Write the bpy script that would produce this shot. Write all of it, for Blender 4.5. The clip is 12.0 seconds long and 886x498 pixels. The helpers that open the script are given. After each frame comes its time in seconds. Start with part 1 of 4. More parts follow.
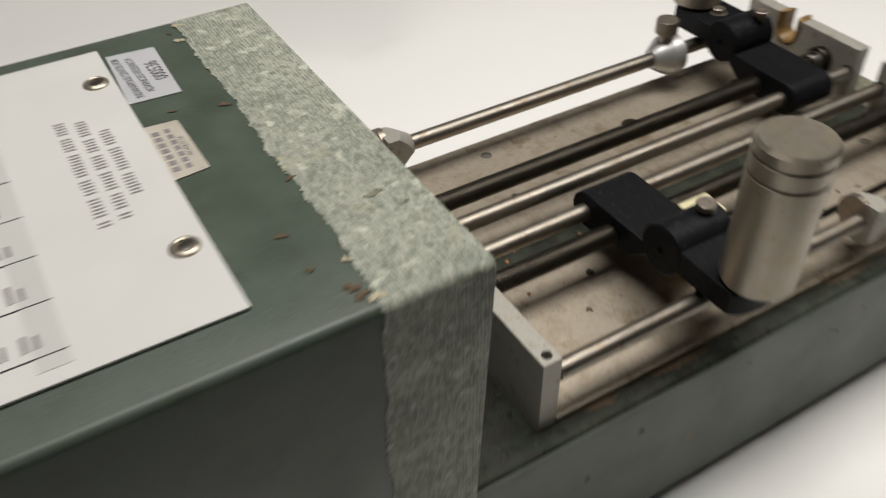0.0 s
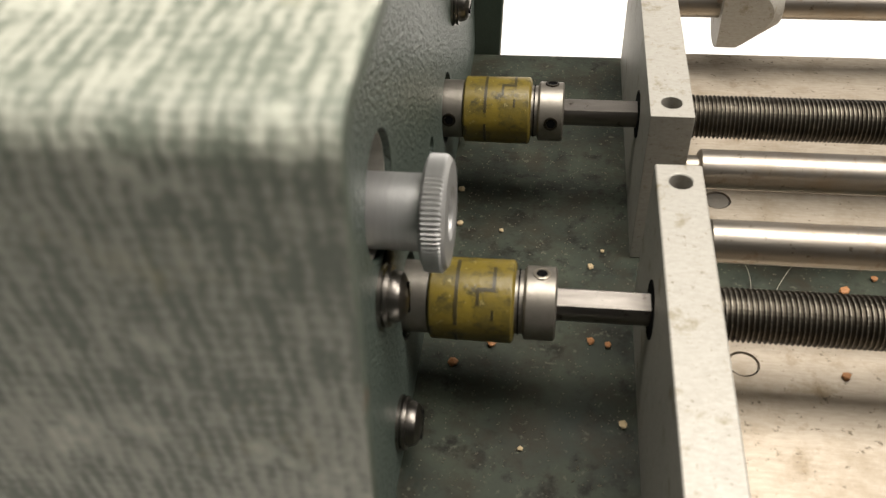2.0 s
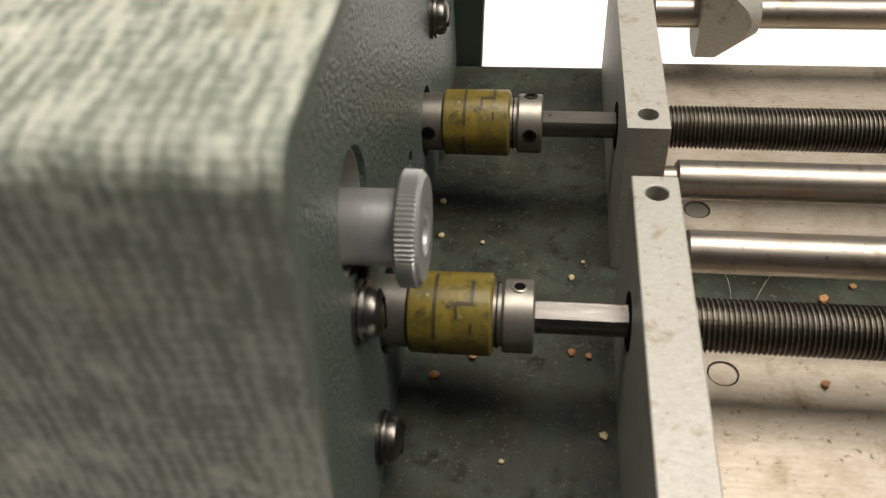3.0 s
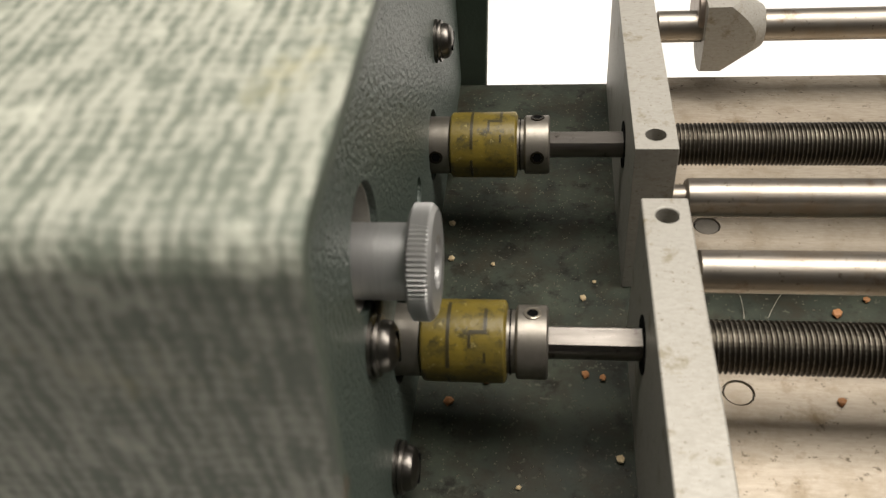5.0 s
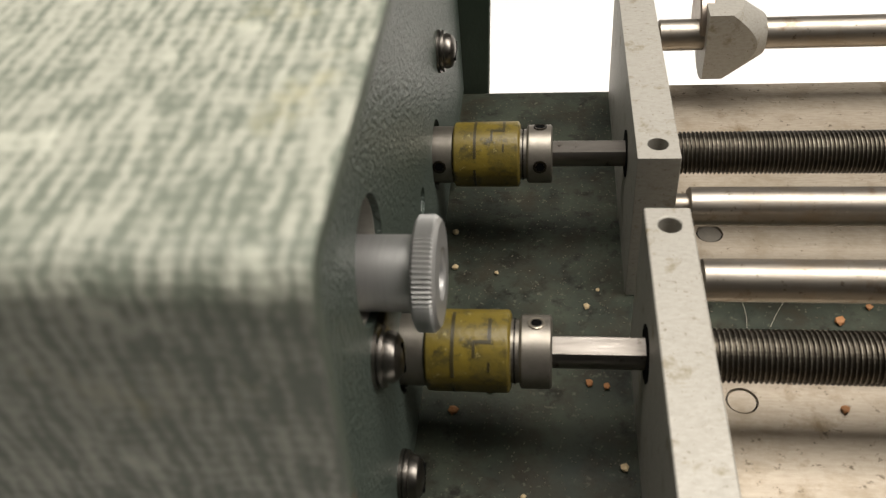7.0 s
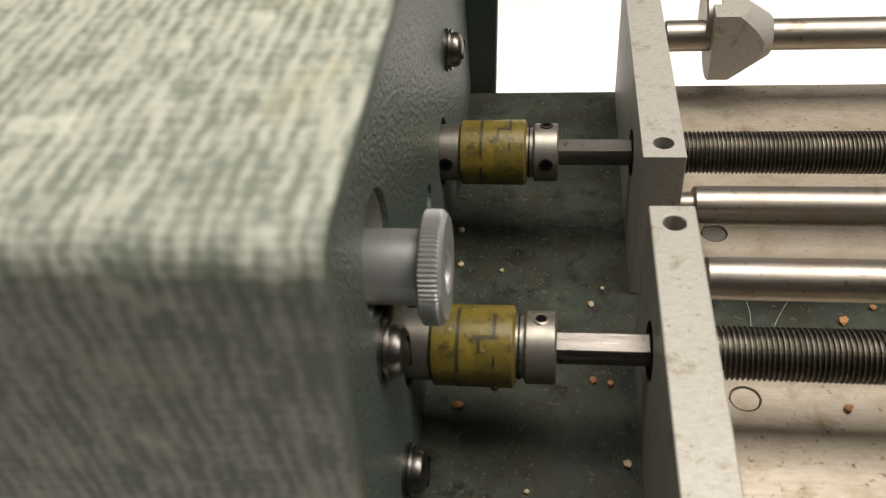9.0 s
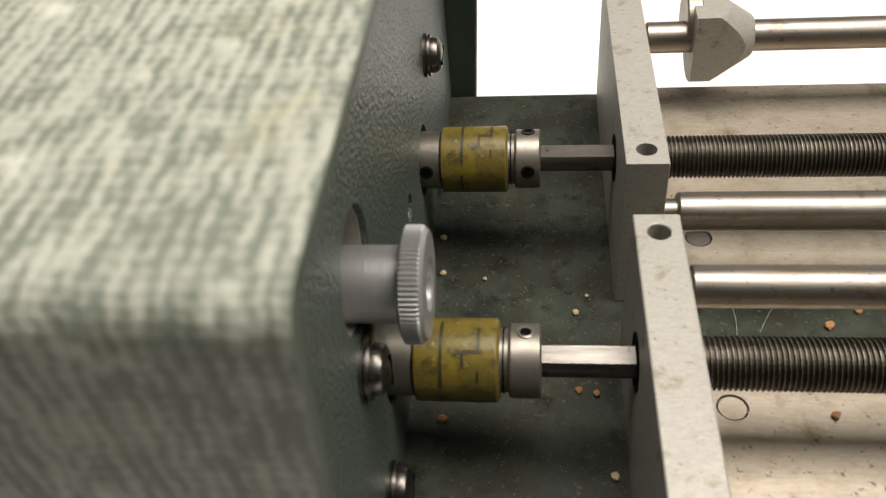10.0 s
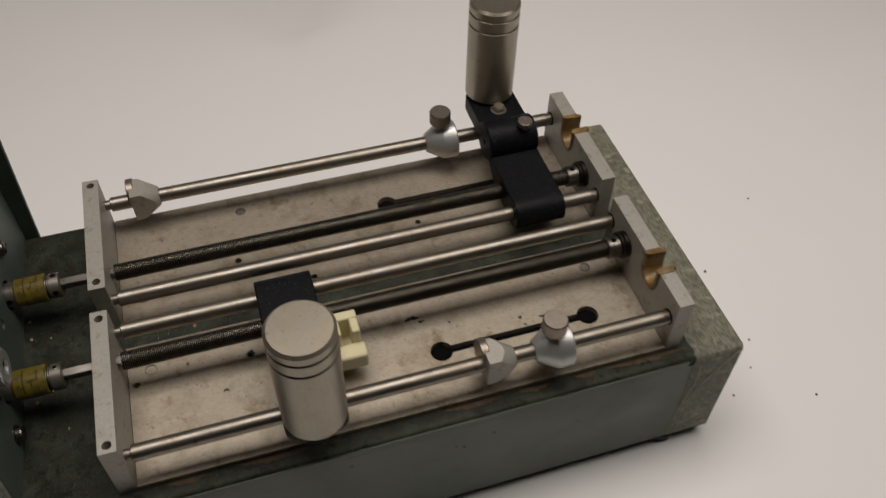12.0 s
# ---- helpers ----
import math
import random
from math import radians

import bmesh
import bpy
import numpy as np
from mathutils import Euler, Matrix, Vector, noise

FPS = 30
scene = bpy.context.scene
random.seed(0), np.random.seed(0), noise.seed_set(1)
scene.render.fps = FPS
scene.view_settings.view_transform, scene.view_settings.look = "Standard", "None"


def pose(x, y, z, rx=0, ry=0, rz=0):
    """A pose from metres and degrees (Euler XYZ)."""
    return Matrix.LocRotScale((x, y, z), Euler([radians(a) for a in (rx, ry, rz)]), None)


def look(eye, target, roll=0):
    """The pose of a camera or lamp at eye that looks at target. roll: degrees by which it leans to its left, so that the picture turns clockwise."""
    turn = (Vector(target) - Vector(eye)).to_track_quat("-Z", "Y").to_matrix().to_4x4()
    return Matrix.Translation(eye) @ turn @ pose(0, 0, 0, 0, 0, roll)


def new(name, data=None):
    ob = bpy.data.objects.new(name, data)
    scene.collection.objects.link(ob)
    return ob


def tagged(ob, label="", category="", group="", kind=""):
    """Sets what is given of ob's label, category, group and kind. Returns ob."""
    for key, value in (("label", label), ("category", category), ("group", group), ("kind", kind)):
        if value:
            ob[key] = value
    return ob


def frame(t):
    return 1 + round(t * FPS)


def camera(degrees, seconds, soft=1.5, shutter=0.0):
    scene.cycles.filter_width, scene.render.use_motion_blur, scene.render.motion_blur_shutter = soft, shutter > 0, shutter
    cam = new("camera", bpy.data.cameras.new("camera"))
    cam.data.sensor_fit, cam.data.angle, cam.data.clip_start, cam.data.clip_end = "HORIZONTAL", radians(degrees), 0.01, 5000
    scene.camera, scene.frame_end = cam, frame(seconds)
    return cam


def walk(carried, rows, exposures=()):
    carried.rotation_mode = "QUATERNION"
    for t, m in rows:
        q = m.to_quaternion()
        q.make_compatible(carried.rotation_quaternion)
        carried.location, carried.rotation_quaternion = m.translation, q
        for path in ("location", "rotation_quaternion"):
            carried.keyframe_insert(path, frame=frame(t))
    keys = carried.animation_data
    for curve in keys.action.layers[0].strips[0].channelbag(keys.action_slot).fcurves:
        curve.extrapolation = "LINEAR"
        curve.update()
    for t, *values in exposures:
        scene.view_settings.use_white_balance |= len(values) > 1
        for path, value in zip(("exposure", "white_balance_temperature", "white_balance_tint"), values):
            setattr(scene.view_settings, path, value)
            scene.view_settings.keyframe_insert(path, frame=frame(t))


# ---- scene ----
cam = camera(54.7, 12.0, soft=1.1, shutter=0.4)
cam.data.dof.use_dof, cam.data.dof.focus_distance, cam.data.dof.aperture_fstop = True, 0.34, 46.0
PATH = [
    (0, (-0.156, -0.284, 0.424), (0.591, 1.021, -0.895), -1.4),
    (0.5, (-0.03, -0.196, 0.348), (0.277, 1.21, -1.041), -3.1),
    (0.7, (-0.02, -0.172, 0.3), (0.075, 1.27, -1.083), -4.7),
    (0.9, (-0.02, -0.149, 0.275), (-0.099, 1.287, -1.115), -4.8),
    (1, (-0.021, -0.146, 0.273), (-0.193, 1.272, -1.126), -5.3),
    (1.2, (-0.022, -0.157, 0.268), (-0.31, 1.268, -1.105), -4.9),
    (1.5, (-0.027, -0.155, 0.27), (-0.278, 1.254, -1.127), -3.5),
    (2, (-0.027, -0.154, 0.268), (-0.263, 1.259, -1.127), -3.6),
    (2.5, (-0.025, -0.151, 0.27), (-0.245, 1.273, -1.117), -4.0),
    (3, (-0.024, -0.153, 0.269), (-0.244, 1.275, -1.114), -3.8),
    (3.5, (-0.024, -0.152, 0.271), (-0.251, 1.278, -1.108), -4.5),
    (5.5, (-0.025, -0.15, 0.273), (-0.264, 1.29, -1.094), -5.9),
    (6, (-0.025, -0.15, 0.274), (-0.265, 1.294, -1.089), -6.0),
    (6.5, (-0.025, -0.15, 0.274), (-0.263, 1.298, -1.085), -6.1),
    (7, (-0.025, -0.15, 0.274), (-0.269, 1.293, -1.088), -6.2),
    (9, (-0.025, -0.152, 0.274), (-0.281, 1.294, -1.084), -6.0),
    (9.5, (-0.025, -0.15, 0.273), (-0.269, 1.297, -1.086), -6.0),
    (10, (-0.025, -0.147, 0.274), (-0.243, 1.296, -1.093), -5.9),
    (10.3, (-0.025, -0.16, 0.284), (-0.205, 1.304, -1.067), -5.8),
    (10.5, (-0.017, -0.181, 0.323), (-0.121, 1.262, -1.058), -4.4),
    (10.7, (0.001, -0.211, 0.368), (-0.007, 1.241, -1.008), -2.8),
    (11, (0.014, -0.257, 0.444), (0.221, 1.105, -1.006), 1.5),
    (11.5, (0.057, -0.299, 0.52), (0.496, 0.964, -0.968), 4.1),
    (12, (0.094, -0.345, 0.55), (0.51, 0.895, -0.962), 1.6),
]
EXPOSURES = [(0.0, -0.2, 6300, 9), (0.6, 0.08, 6350, 9), (1.1, 0.6, 6450, 9.5), (1.5, 0.95, 6500, 10), (2.0, 0.76, 6500, 10), (2.5, 0.57, 6500, 10), (3.0, 0.48, 6500, 10), (5.5, 0.42, 6500, 10), (9.0, 0.39, 6500, 10), (10.0, 0.46, 6500, 10), (10.6, 0.3, 6500, 10), (11.1, -0.72, 6550, 12), (11.5, -0.78, 6550, 12.5), (12.0, -0.89, 6550, 12.5)]
walk(cam, [(t, look(eye, target, roll)) for t, eye, target, roll in PATH], EXPOSURES)

# ---- world, lamps, exposure ----
world = bpy.data.worlds.new("room_light")
scene.world = world
world.use_nodes = True
world.node_tree.nodes["Background"].inputs[0].default_value = (0.9, 0.95, 1.0, 1)
world.node_tree.nodes["Background"].inputs[1].default_value = 0.12


def unseen_overhead_light(x, y, sx, sy, watts, z=1.72):
    data = bpy.data.lights.new("unseen_overhead_light", "AREA")
    data.shape, data.size, data.size_y, data.energy, data.color = "RECTANGLE", sx, sy, watts, (1.0, 0.945, 0.875)
    lamp = new("unseen_overhead_light", data)
    lamp.matrix_world = look((x, y, z), (x, y, 0))
    return lamp


# Main source from above, out of view and below the ceiling.
unseen_overhead_light(0.12, 0.09, 0.9, 0.5, 15.0, 1.22)
# Weaker unseen source added on the right as fill for the end panel.
unseen_overhead_light(0.82, -0.20, 0.6, 0.5, 7.4, 1.22)

# ---- materials ----


def node_material(name):
    m = bpy.data.materials.new(name)
    m.use_nodes = True
    nt = m.node_tree
    return m, nt, nt.nodes["Principled BSDF"]


def nod(nt, kind, **values):
    n = nt.nodes.new(kind)
    for k, v in values.items():
        n.inputs[k.replace("_", " ")].default_value = v
    return n


def coords(nt, scale=(1, 1, 1)):
    tc = nt.nodes.new("ShaderNodeTexCoord")
    mp = nt.nodes.new("ShaderNodeMapping")
    mp.inputs["Scale"].default_value = scale
    nt.links.new(tc.outputs["Object"], mp.inputs["Vector"])
    return mp.outputs["Vector"]


def noise_tex(nt, vec, scale, detail=4.0, rough=0.55):
    n = nod(nt, "ShaderNodeTexNoise", Scale=scale, Detail=detail, Roughness=rough)
    nt.links.new(vec, n.inputs["Vector"])
    return n.outputs["Fac"]


def ramp(nt, fac, stops):
    r = nt.nodes.new("ShaderNodeValToRGB")
    while len(r.color_ramp.elements) < len(stops):
        r.color_ramp.elements.new(0.5)
    for e, (p, c) in zip(r.color_ramp.elements, stops):
        e.position, e.color = p, (*c, 1) if len(c) == 3 else c
    nt.links.new(fac, r.inputs["Fac"])
    return r.outputs["Color"]


def mix(nt, fac, a, b, blend="MIX"):
    n = nt.nodes.new("ShaderNodeMix")
    n.data_type, n.blend_type = "RGBA", blend
    for slot, v in (("Factor", fac), ("A", a), ("B", b)):
        sock = [s for s in n.inputs if s.name == slot and s.type == ("VALUE" if slot == "Factor" else "RGBA")][0]
        if isinstance(v, (int, float)):
            sock.default_value = v
        elif isinstance(v, tuple):
            sock.default_value = (*v, 1)
        else:
            nt.links.new(v, sock)
    return [s for s in n.outputs if s.type == "RGBA"][0]


def bump(nt, p, height, strength, distance):
    b = nod(nt, "ShaderNodeBump", Strength=strength, Distance=distance)
    nt.links.new(height, b.inputs["Height"])
    nt.links.new(b.outputs["Normal"], p.inputs["Normal"])


def math_node(nt, op, a, b):
    n = nt.nodes.new("ShaderNodeMath")
    n.operation = op
    for i, v in enumerate((a, b)):
        if isinstance(v, (int, float)):
            n.inputs[i].default_value = v
        else:
            nt.links.new(v, n.inputs[i])
    return n.outputs[0]


def metal(name, colour, dark, rough=0.35, metallic=1.0, grain=(1, 1, 1), grain_scale=400.0, stain=None, stain_scale=35.0,
          stain_from=0.6, bump_strength=0.15, worn=0.5, specks=None, speck_scale=700.0, grime=None):
    """Worked metal: directional grain, broad tone, optional stains."""
    m, nt, p = node_material(name)
    v = coords(nt, grain)
    g = noise_tex(nt, v, grain_scale, 5)
    broad = noise_tex(nt, coords(nt), 18, 5)
    col = mix(nt, math_node(nt, "MULTIPLY", ramp(nt, g, [(0.35, (0, 0, 0)), (0.7, (1, 1, 1))]), worn), colour, dark)
    col = mix(nt, math_node(nt, "MULTIPLY", broad, 0.5), col, dark)
    if stain:
        s = noise_tex(nt, coords(nt), stain_scale, 8, 0.65)
        col = mix(nt, ramp(nt, s, [(stain_from, (0, 0, 0)), (stain_from + 0.1, (1, 1, 1))]), col, stain)
    if grime:
        k = noise_tex(nt, coords(nt), 75, 9, 0.75)
        col = mix(nt, ramp(nt, k, [(0.48, (0, 0, 0)), (0.64, (0.75, 0.75, 0.75))]), col, grime)
    if specks:
        k = noise_tex(nt, coords(nt), speck_scale, 4, 0.65)
        col = mix(nt, ramp(nt, k, [(0.62, (0, 0, 0)), (0.70, (0.85, 0.85, 0.85))]), col, specks)
    nt.links.new(col, p.inputs["Base Color"])
    p.inputs["Metallic"].default_value = metallic
    r = ramp(nt, math_node(nt, "ADD", math_node(nt, "MULTIPLY", g, 0.4), math_node(nt, "MULTIPLY", broad, 0.6)),
             [(0.3, (rough * 0.75,) * 3), (0.7, (min(1, rough * 1.3),) * 3)])
    nt.links.new(r, p.inputs["Roughness"])
    bump(nt, p, g, bump_strength, 0.0004)
    return m


def paint(name, colour, light, rust=None, rough=0.5, wrinkle=900.0, strength=0.25, dirt=(0.03, 0.03, 0.025), dirt_from=0.62, grime=None, flecks=None, size=1.0, gloss=0.5, relief=0.0005):
    """Old wrinkle enamel: fine relief, faded patches, dirt and rust specks."""
    m, nt, p = node_material(name)
    v = coords(nt)
    w = noise_tex(nt, v, wrinkle, 3)
    b = noise_tex(nt, v, 25 * size, 6)
    p.inputs["Specular IOR Level"].default_value = gloss
    col = mix(nt, ramp(nt, b, [(0.35, (0, 0, 0)), (0.7, (1, 1, 1))]), colour, light)
    d = noise_tex(nt, v, 70 * size, 8, 0.7)
    col = mix(nt, ramp(nt, d, [(dirt_from, (0, 0, 0)), (dirt_from + 0.12, (1, 1, 1))]), col, dirt)
    if grime:
        k = noise_tex(nt, v, 42 * size, 7, 0.65)
        col = mix(nt, ramp(nt, k, [(0.46, (0, 0, 0)), (0.66, (0.85, 0.85, 0.85))]), col, grime)
    if flecks:
        k = noise_tex(nt, v, 520, 3, 0.6)
        col = mix(nt, ramp(nt, k, [(0.63, (0, 0, 0)), (0.70, (0.8, 0.8, 0.8))]), col, flecks)
    if rust:
        k = noise_tex(nt, v, 48, 6, 0.6)
        col = mix(nt, ramp(nt, k, [(0.70, (0, 0, 0)), (0.75, (1, 1, 1))]), col, rust)
    nt.links.new(col, p.inputs["Base Color"])
    rr = ramp(nt, b, [(0.3, (rough * 0.8,) * 3), (0.7, (rough * 1.2,) * 3)])
    nt.links.new(rr, p.inputs["Roughness"])
    bump(nt, p, w, strength, relief)
    return m


def residue(name, pale, green):
    """Cloth-tape residue on paint: a broken weave of pale adhesive with small dark cells in rows."""
    m, nt, p = node_material(name)
    v = coords(nt)

    def add(*terms):
        total = terms[0]
        for q in terms[1:]:
            total = math_node(nt, "ADD", total, q)
        return total

    def times(a, b):
        return math_node(nt, "MULTIPLY", a, b)
    sep = nt.nodes.new("ShaderNodeSeparateXYZ")
    nt.links.new(v, sep.inputs[0])
    x, yz = sep.outputs[0], add(sep.outputs[1], sep.outputs[2])
    across = add(times(x, 4300.0), times(noise_tex(nt, v, 190, 2), 6.0), times(noise_tex(nt, coords(nt, (0.2, 1, 1)), 620, 1), 4.0))
    along = add(times(yz, 4500.0), times(noise_tex(nt, v, 120, 3), 9.0), times(noise_tex(nt, coords(nt, (1, 0.2, 0.2)), 500, 1), 6.0))
    cells = add(times(math_node(nt, "SINE", across, 0), 0.040), times(math_node(nt, "SINE", along, 0), 0.020))
    patch = noise_tex(nt, v, 210, 6, 0.72)
    broad = noise_tex(nt, v, 42, 4)
    streak = noise_tex(nt, coords(nt, (1, 0.27, 0.27)), 820, 4, 0.65)
    t = add(cells, times(patch, 0.38), times(broad, 0.16), times(streak, 0.46))
    fac = ramp(nt, t, [(0.43, (0, 0, 0)), (0.56, (1, 1, 1))])
    tone = noise_tex(nt, v, 30, 4)
    col = mix(nt, fac, green, mix(nt, tone, pale, tuple(c * 0.74 for c in pale)))
    yellow = noise_tex(nt, v, 55, 5, 0.7)
    col = mix(nt, ramp(nt, yellow, [(0.60, (0, 0, 0)), (0.72, (0.6, 0.6, 0.6))]), col, tuple(c * f for c, f in zip(pale, (0.92, 0.84, 0.60))))
    white = noise_tex(nt, v, 120, 3, 0.6)
    col = mix(nt, ramp(nt, white, [(0.59, (0, 0, 0)), (0.68, (0.75, 0.75, 0.75))]), col, tuple(min(0.7, c * 1.3) for c in pale))
    nt.links.new(col, p.inputs["Base Color"])
    p.inputs["Roughness"].default_value = 0.62
    bump(nt, p, t, 0.8, 0.0008)
    return m


def plain(name, colour, rough=0.5, metallic=0.0, vary=0.25, scale=120.0, relief=0.15):
    m, nt, p = node_material(name)
    n = noise_tex(nt, coords(nt), scale, 6)
    col = mix(nt, ramp(nt, n, [(0.3, (0, 0, 0)), (0.75, (1, 1, 1))]), colour, tuple(c * (1 - vary) for c in colour))
    nt.links.new(col, p.inputs["Base Color"])
    p.inputs["Roughness"].default_value, p.inputs["Metallic"].default_value = rough, metallic
    bump(nt, p, n, relief, 0.0004)
    return m


GREEN = paint("green_enamel", (0.049, 0.067, 0.048), (0.066, 0.084, 0.062), rust=(0.12, 0.06, 0.03), rough=0.45, grime=(0.046, 0.057, 0.040))
GREEN_FACE = paint("green_wrinkle_enamel", (0.068, 0.090, 0.074), (0.088, 0.110, 0.092), rough=0.36, wrinkle=820, strength=1.0, dirt_from=0.7, relief=0.0008, gloss=0.75)
# Green darkened for shade on the machine floor, with dirt mixed over it.
GREEN_FLOOR = paint("dirty_shaded_green_enamel", (0.017, 0.022, 0.016), (0.052, 0.060, 0.042), rust=(0.07, 0.04, 0.022), rough=0.6, dirt=(0.010, 0.009, 0.006), dirt_from=0.52, grime=(0.026, 0.022, 0.013), flecks=(0.085, 0.085, 0.062), size=2.2, gloss=0.22)
RESIDUE = residue("tape_residue", (0.40, 0.405, 0.335), (0.145, 0.163, 0.126))
RESIDUE_DARK = residue("dirty_tape_residue", (0.24, 0.23, 0.165), (0.075, 0.075, 0.050))
DECK = metal("stained_aluminium", (0.50, 0.435, 0.35), (0.29, 0.243, 0.184), rough=0.42, metallic=0.55, grain=(0.22, 1, 1), grain_scale=1100,
             stain=(0.22, 0.165, 0.10), stain_from=0.57, stain_scale=55.0, worn=0.5, specks=(0.11, 0.085, 0.055), speck_scale=540.0, grime=(0.30, 0.245, 0.175), bump_strength=0.1)
PLATE = metal("milled_aluminium", (0.435, 0.415, 0.37), (0.30, 0.28, 0.24), rough=0.52, metallic=0.35, grain=(0.45, 1, 1), grain_scale=1500,
              stain=(0.25, 0.22, 0.155), stain_scale=150, stain_from=0.57, worn=0.5, specks=(0.17, 0.14, 0.095), speck_scale=1300.0)
STEEL = metal("ground_steel_rod", (0.345, 0.318, 0.278), (0.205, 0.174, 0.138), rough=0.41, metallic=1.0, grain=(0.1, 1, 1), grain_scale=800, stain=(0.17, 0.105, 0.06), stain_scale=85, stain_from=0.60, worn=0.35, bump_strength=0.12, grime=(0.27, 0.215, 0.155), specks=(0.12, 0.09, 0.06), speck_scale=480.0)
SHANK = metal("dull_shank_steel", (0.27, 0.25, 0.225), (0.10, 0.088, 0.075), rough=0.34, grain=(0.2, 1, 1), grain_scale=500, stain=(0.05, 0.04, 0.03), stain_scale=260, stain_from=0.6)
# Worn crest steel, also brightened for the highlights along the thread.
CREST = metal("worn_crest_highlight_steel", (0.38, 0.345, 0.285), (0.17, 0.148, 0.118), rough=0.48, grain_scale=300, stain=(0.07, 0.055, 0.04), stain_scale=120, stain_from=0.58)
SCREW = metal("oily_screw_steel", (0.075, 0.065, 0.05), (0.022, 0.018, 0.014), rough=0.42, grain_scale=300, stain=(0.05, 0.04, 0.03), stain_scale=90, stain_from=0.66)
HUB = metal("grey_hub_steel", (0.31, 0.285, 0.245), (0.18, 0.16, 0.132), rough=0.45, metallic=0.85, stain=(0.09, 0.065, 0.04), stain_scale=170, stain_from=0.60)
NICKEL = metal("satin_nickel", (0.375, 0.337, 0.278), (0.29, 0.256, 0.205), rough=0.38, metallic=0.8, grain=(1, 1, 0.1), grain_scale=600, worn=0.3, bump_strength=0.06, grime=(0.34, 0.29, 0.21), specks=(0.22, 0.18, 0.13), speck_scale=350.0)
KNOB = metal("turned_aluminium", (0.56, 0.555, 0.54), (0.42, 0.415, 0.40), rough=0.4, metallic=0.7, grain=(1, 0.1, 0.1), grain_scale=900, worn=0.4)
BRASSY = metal("brown_knob_steel", (0.36, 0.31, 0.26), (0.22, 0.18, 0.15), rough=0.42, metallic=0.9, grain_scale=300)
BLACK = metal("black_anodised", (0.006, 0.0063, 0.008), (0.004, 0.004, 0.005), rough=0.5, metallic=0.0, grain_scale=500, bump_strength=0.25, specks=(0.08, 0.08, 0.08), speck_scale=800.0)
BLACK.node_tree.nodes["Principled BSDF"].inputs["Specular IOR Level"].default_value = 0.13
# Near-black for holes, slots and gaps: shade inside them is put into the colour.
DARK = plain("recess_shade_black", (0.005, 0.005, 0.005), rough=1.0)
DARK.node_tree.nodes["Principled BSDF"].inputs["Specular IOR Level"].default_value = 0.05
YELLOW = paint("yellow_coupling_sleeve", (0.190, 0.140, 0.020), (0.135, 0.098, 0.014), rough=0.38, wrinkle=900, strength=0.2, dirt=(0.05, 0.042, 0.014), dirt_from=0.52, grime=(0.105, 0.082, 0.018), flecks=(0.36, 0.30, 0.12), size=4.0)
GREASE = plain("dark_grease", (0.05, 0.04, 0.015), rough=0.4)
NYLON = plain("cream_nylon", (0.72, 0.655, 0.41), rough=0.45, vary=0.12, scale=90)
FIBRE = plain("brown_fibre", (0.30, 0.18, 0.062), rough=0.38, vary=0.75, scale=130, relief=0.3)
RUBBER = plain("black_rubber", (0.02, 0.02, 0.02), rough=0.8)
PAPER = plain("white_backdrop_paper", (0.91, 0.895, 0.87), rough=0.7, vary=0.04, scale=3, relief=0.0)
# Unseen room surfaces, darkened to cut fill light on the machine.
WALLS = plain("unseen_room_grey", (0.14, 0.138, 0.132), rough=0.9, vary=0.05, scale=2)
# Darker still for south wall and floor, so metal fronts reflect dark.
WALL_DIM = plain("unseen_room_dark", (0.05, 0.05, 0.05), rough=0.9, vary=0.1, scale=2)
LABEL = plain("printed_white_plate", (0.60, 0.59, 0.565), rough=0.4, vary=0.07, scale=25, relief=0.03)
LABEL_GREY = plain("printed_grey_band", (0.51, 0.505, 0.485), rough=0.4, vary=0.05, scale=30, relief=0.03)
TAG = plain("silver_tag", (0.56, 0.56, 0.58), rough=0.35, metallic=0.2, vary=0.1, scale=60, relief=0.03)
TAG_OLD = plain("yellowed_tag", (0.50, 0.455, 0.39), rough=0.45, vary=0.3, scale=70, relief=0.05)
INK = plain("black_print", (0.03, 0.03, 0.035), rough=0.6)
INK_SOFT = plain("faded_print", (0.22, 0.20, 0.20), rough=0.6)
CRUMB = plain("orange_crumb", (0.42, 0.19, 0.07), rough=0.7, vary=0.5, scale=400)
CRUMB_PALE = plain("pale_crumb", (0.55, 0.42, 0.24), rough=0.7, vary=0.4, scale=400)
CRUMB_DARK = plain("dark_grain", (0.10, 0.08, 0.06), rough=0.8)
FLUFF = plain("pale_fibre", (0.5, 0.46, 0.38), rough=0.8)
DUST = plain("grey_dust", (0.15, 0.135, 0.10), rough=0.9)
RUST = plain("rust_patch", (0.12, 0.078, 0.042), rough=0.85, vary=0.6, scale=250, relief=0.5)

# ---- building helpers ----


def thing(name, at, label, category, group="", kind=""):
    ob = new(name)
    ob.empty_display_size = 0.01
    ob.location = at
    return tagged(ob, label, category, group, kind)


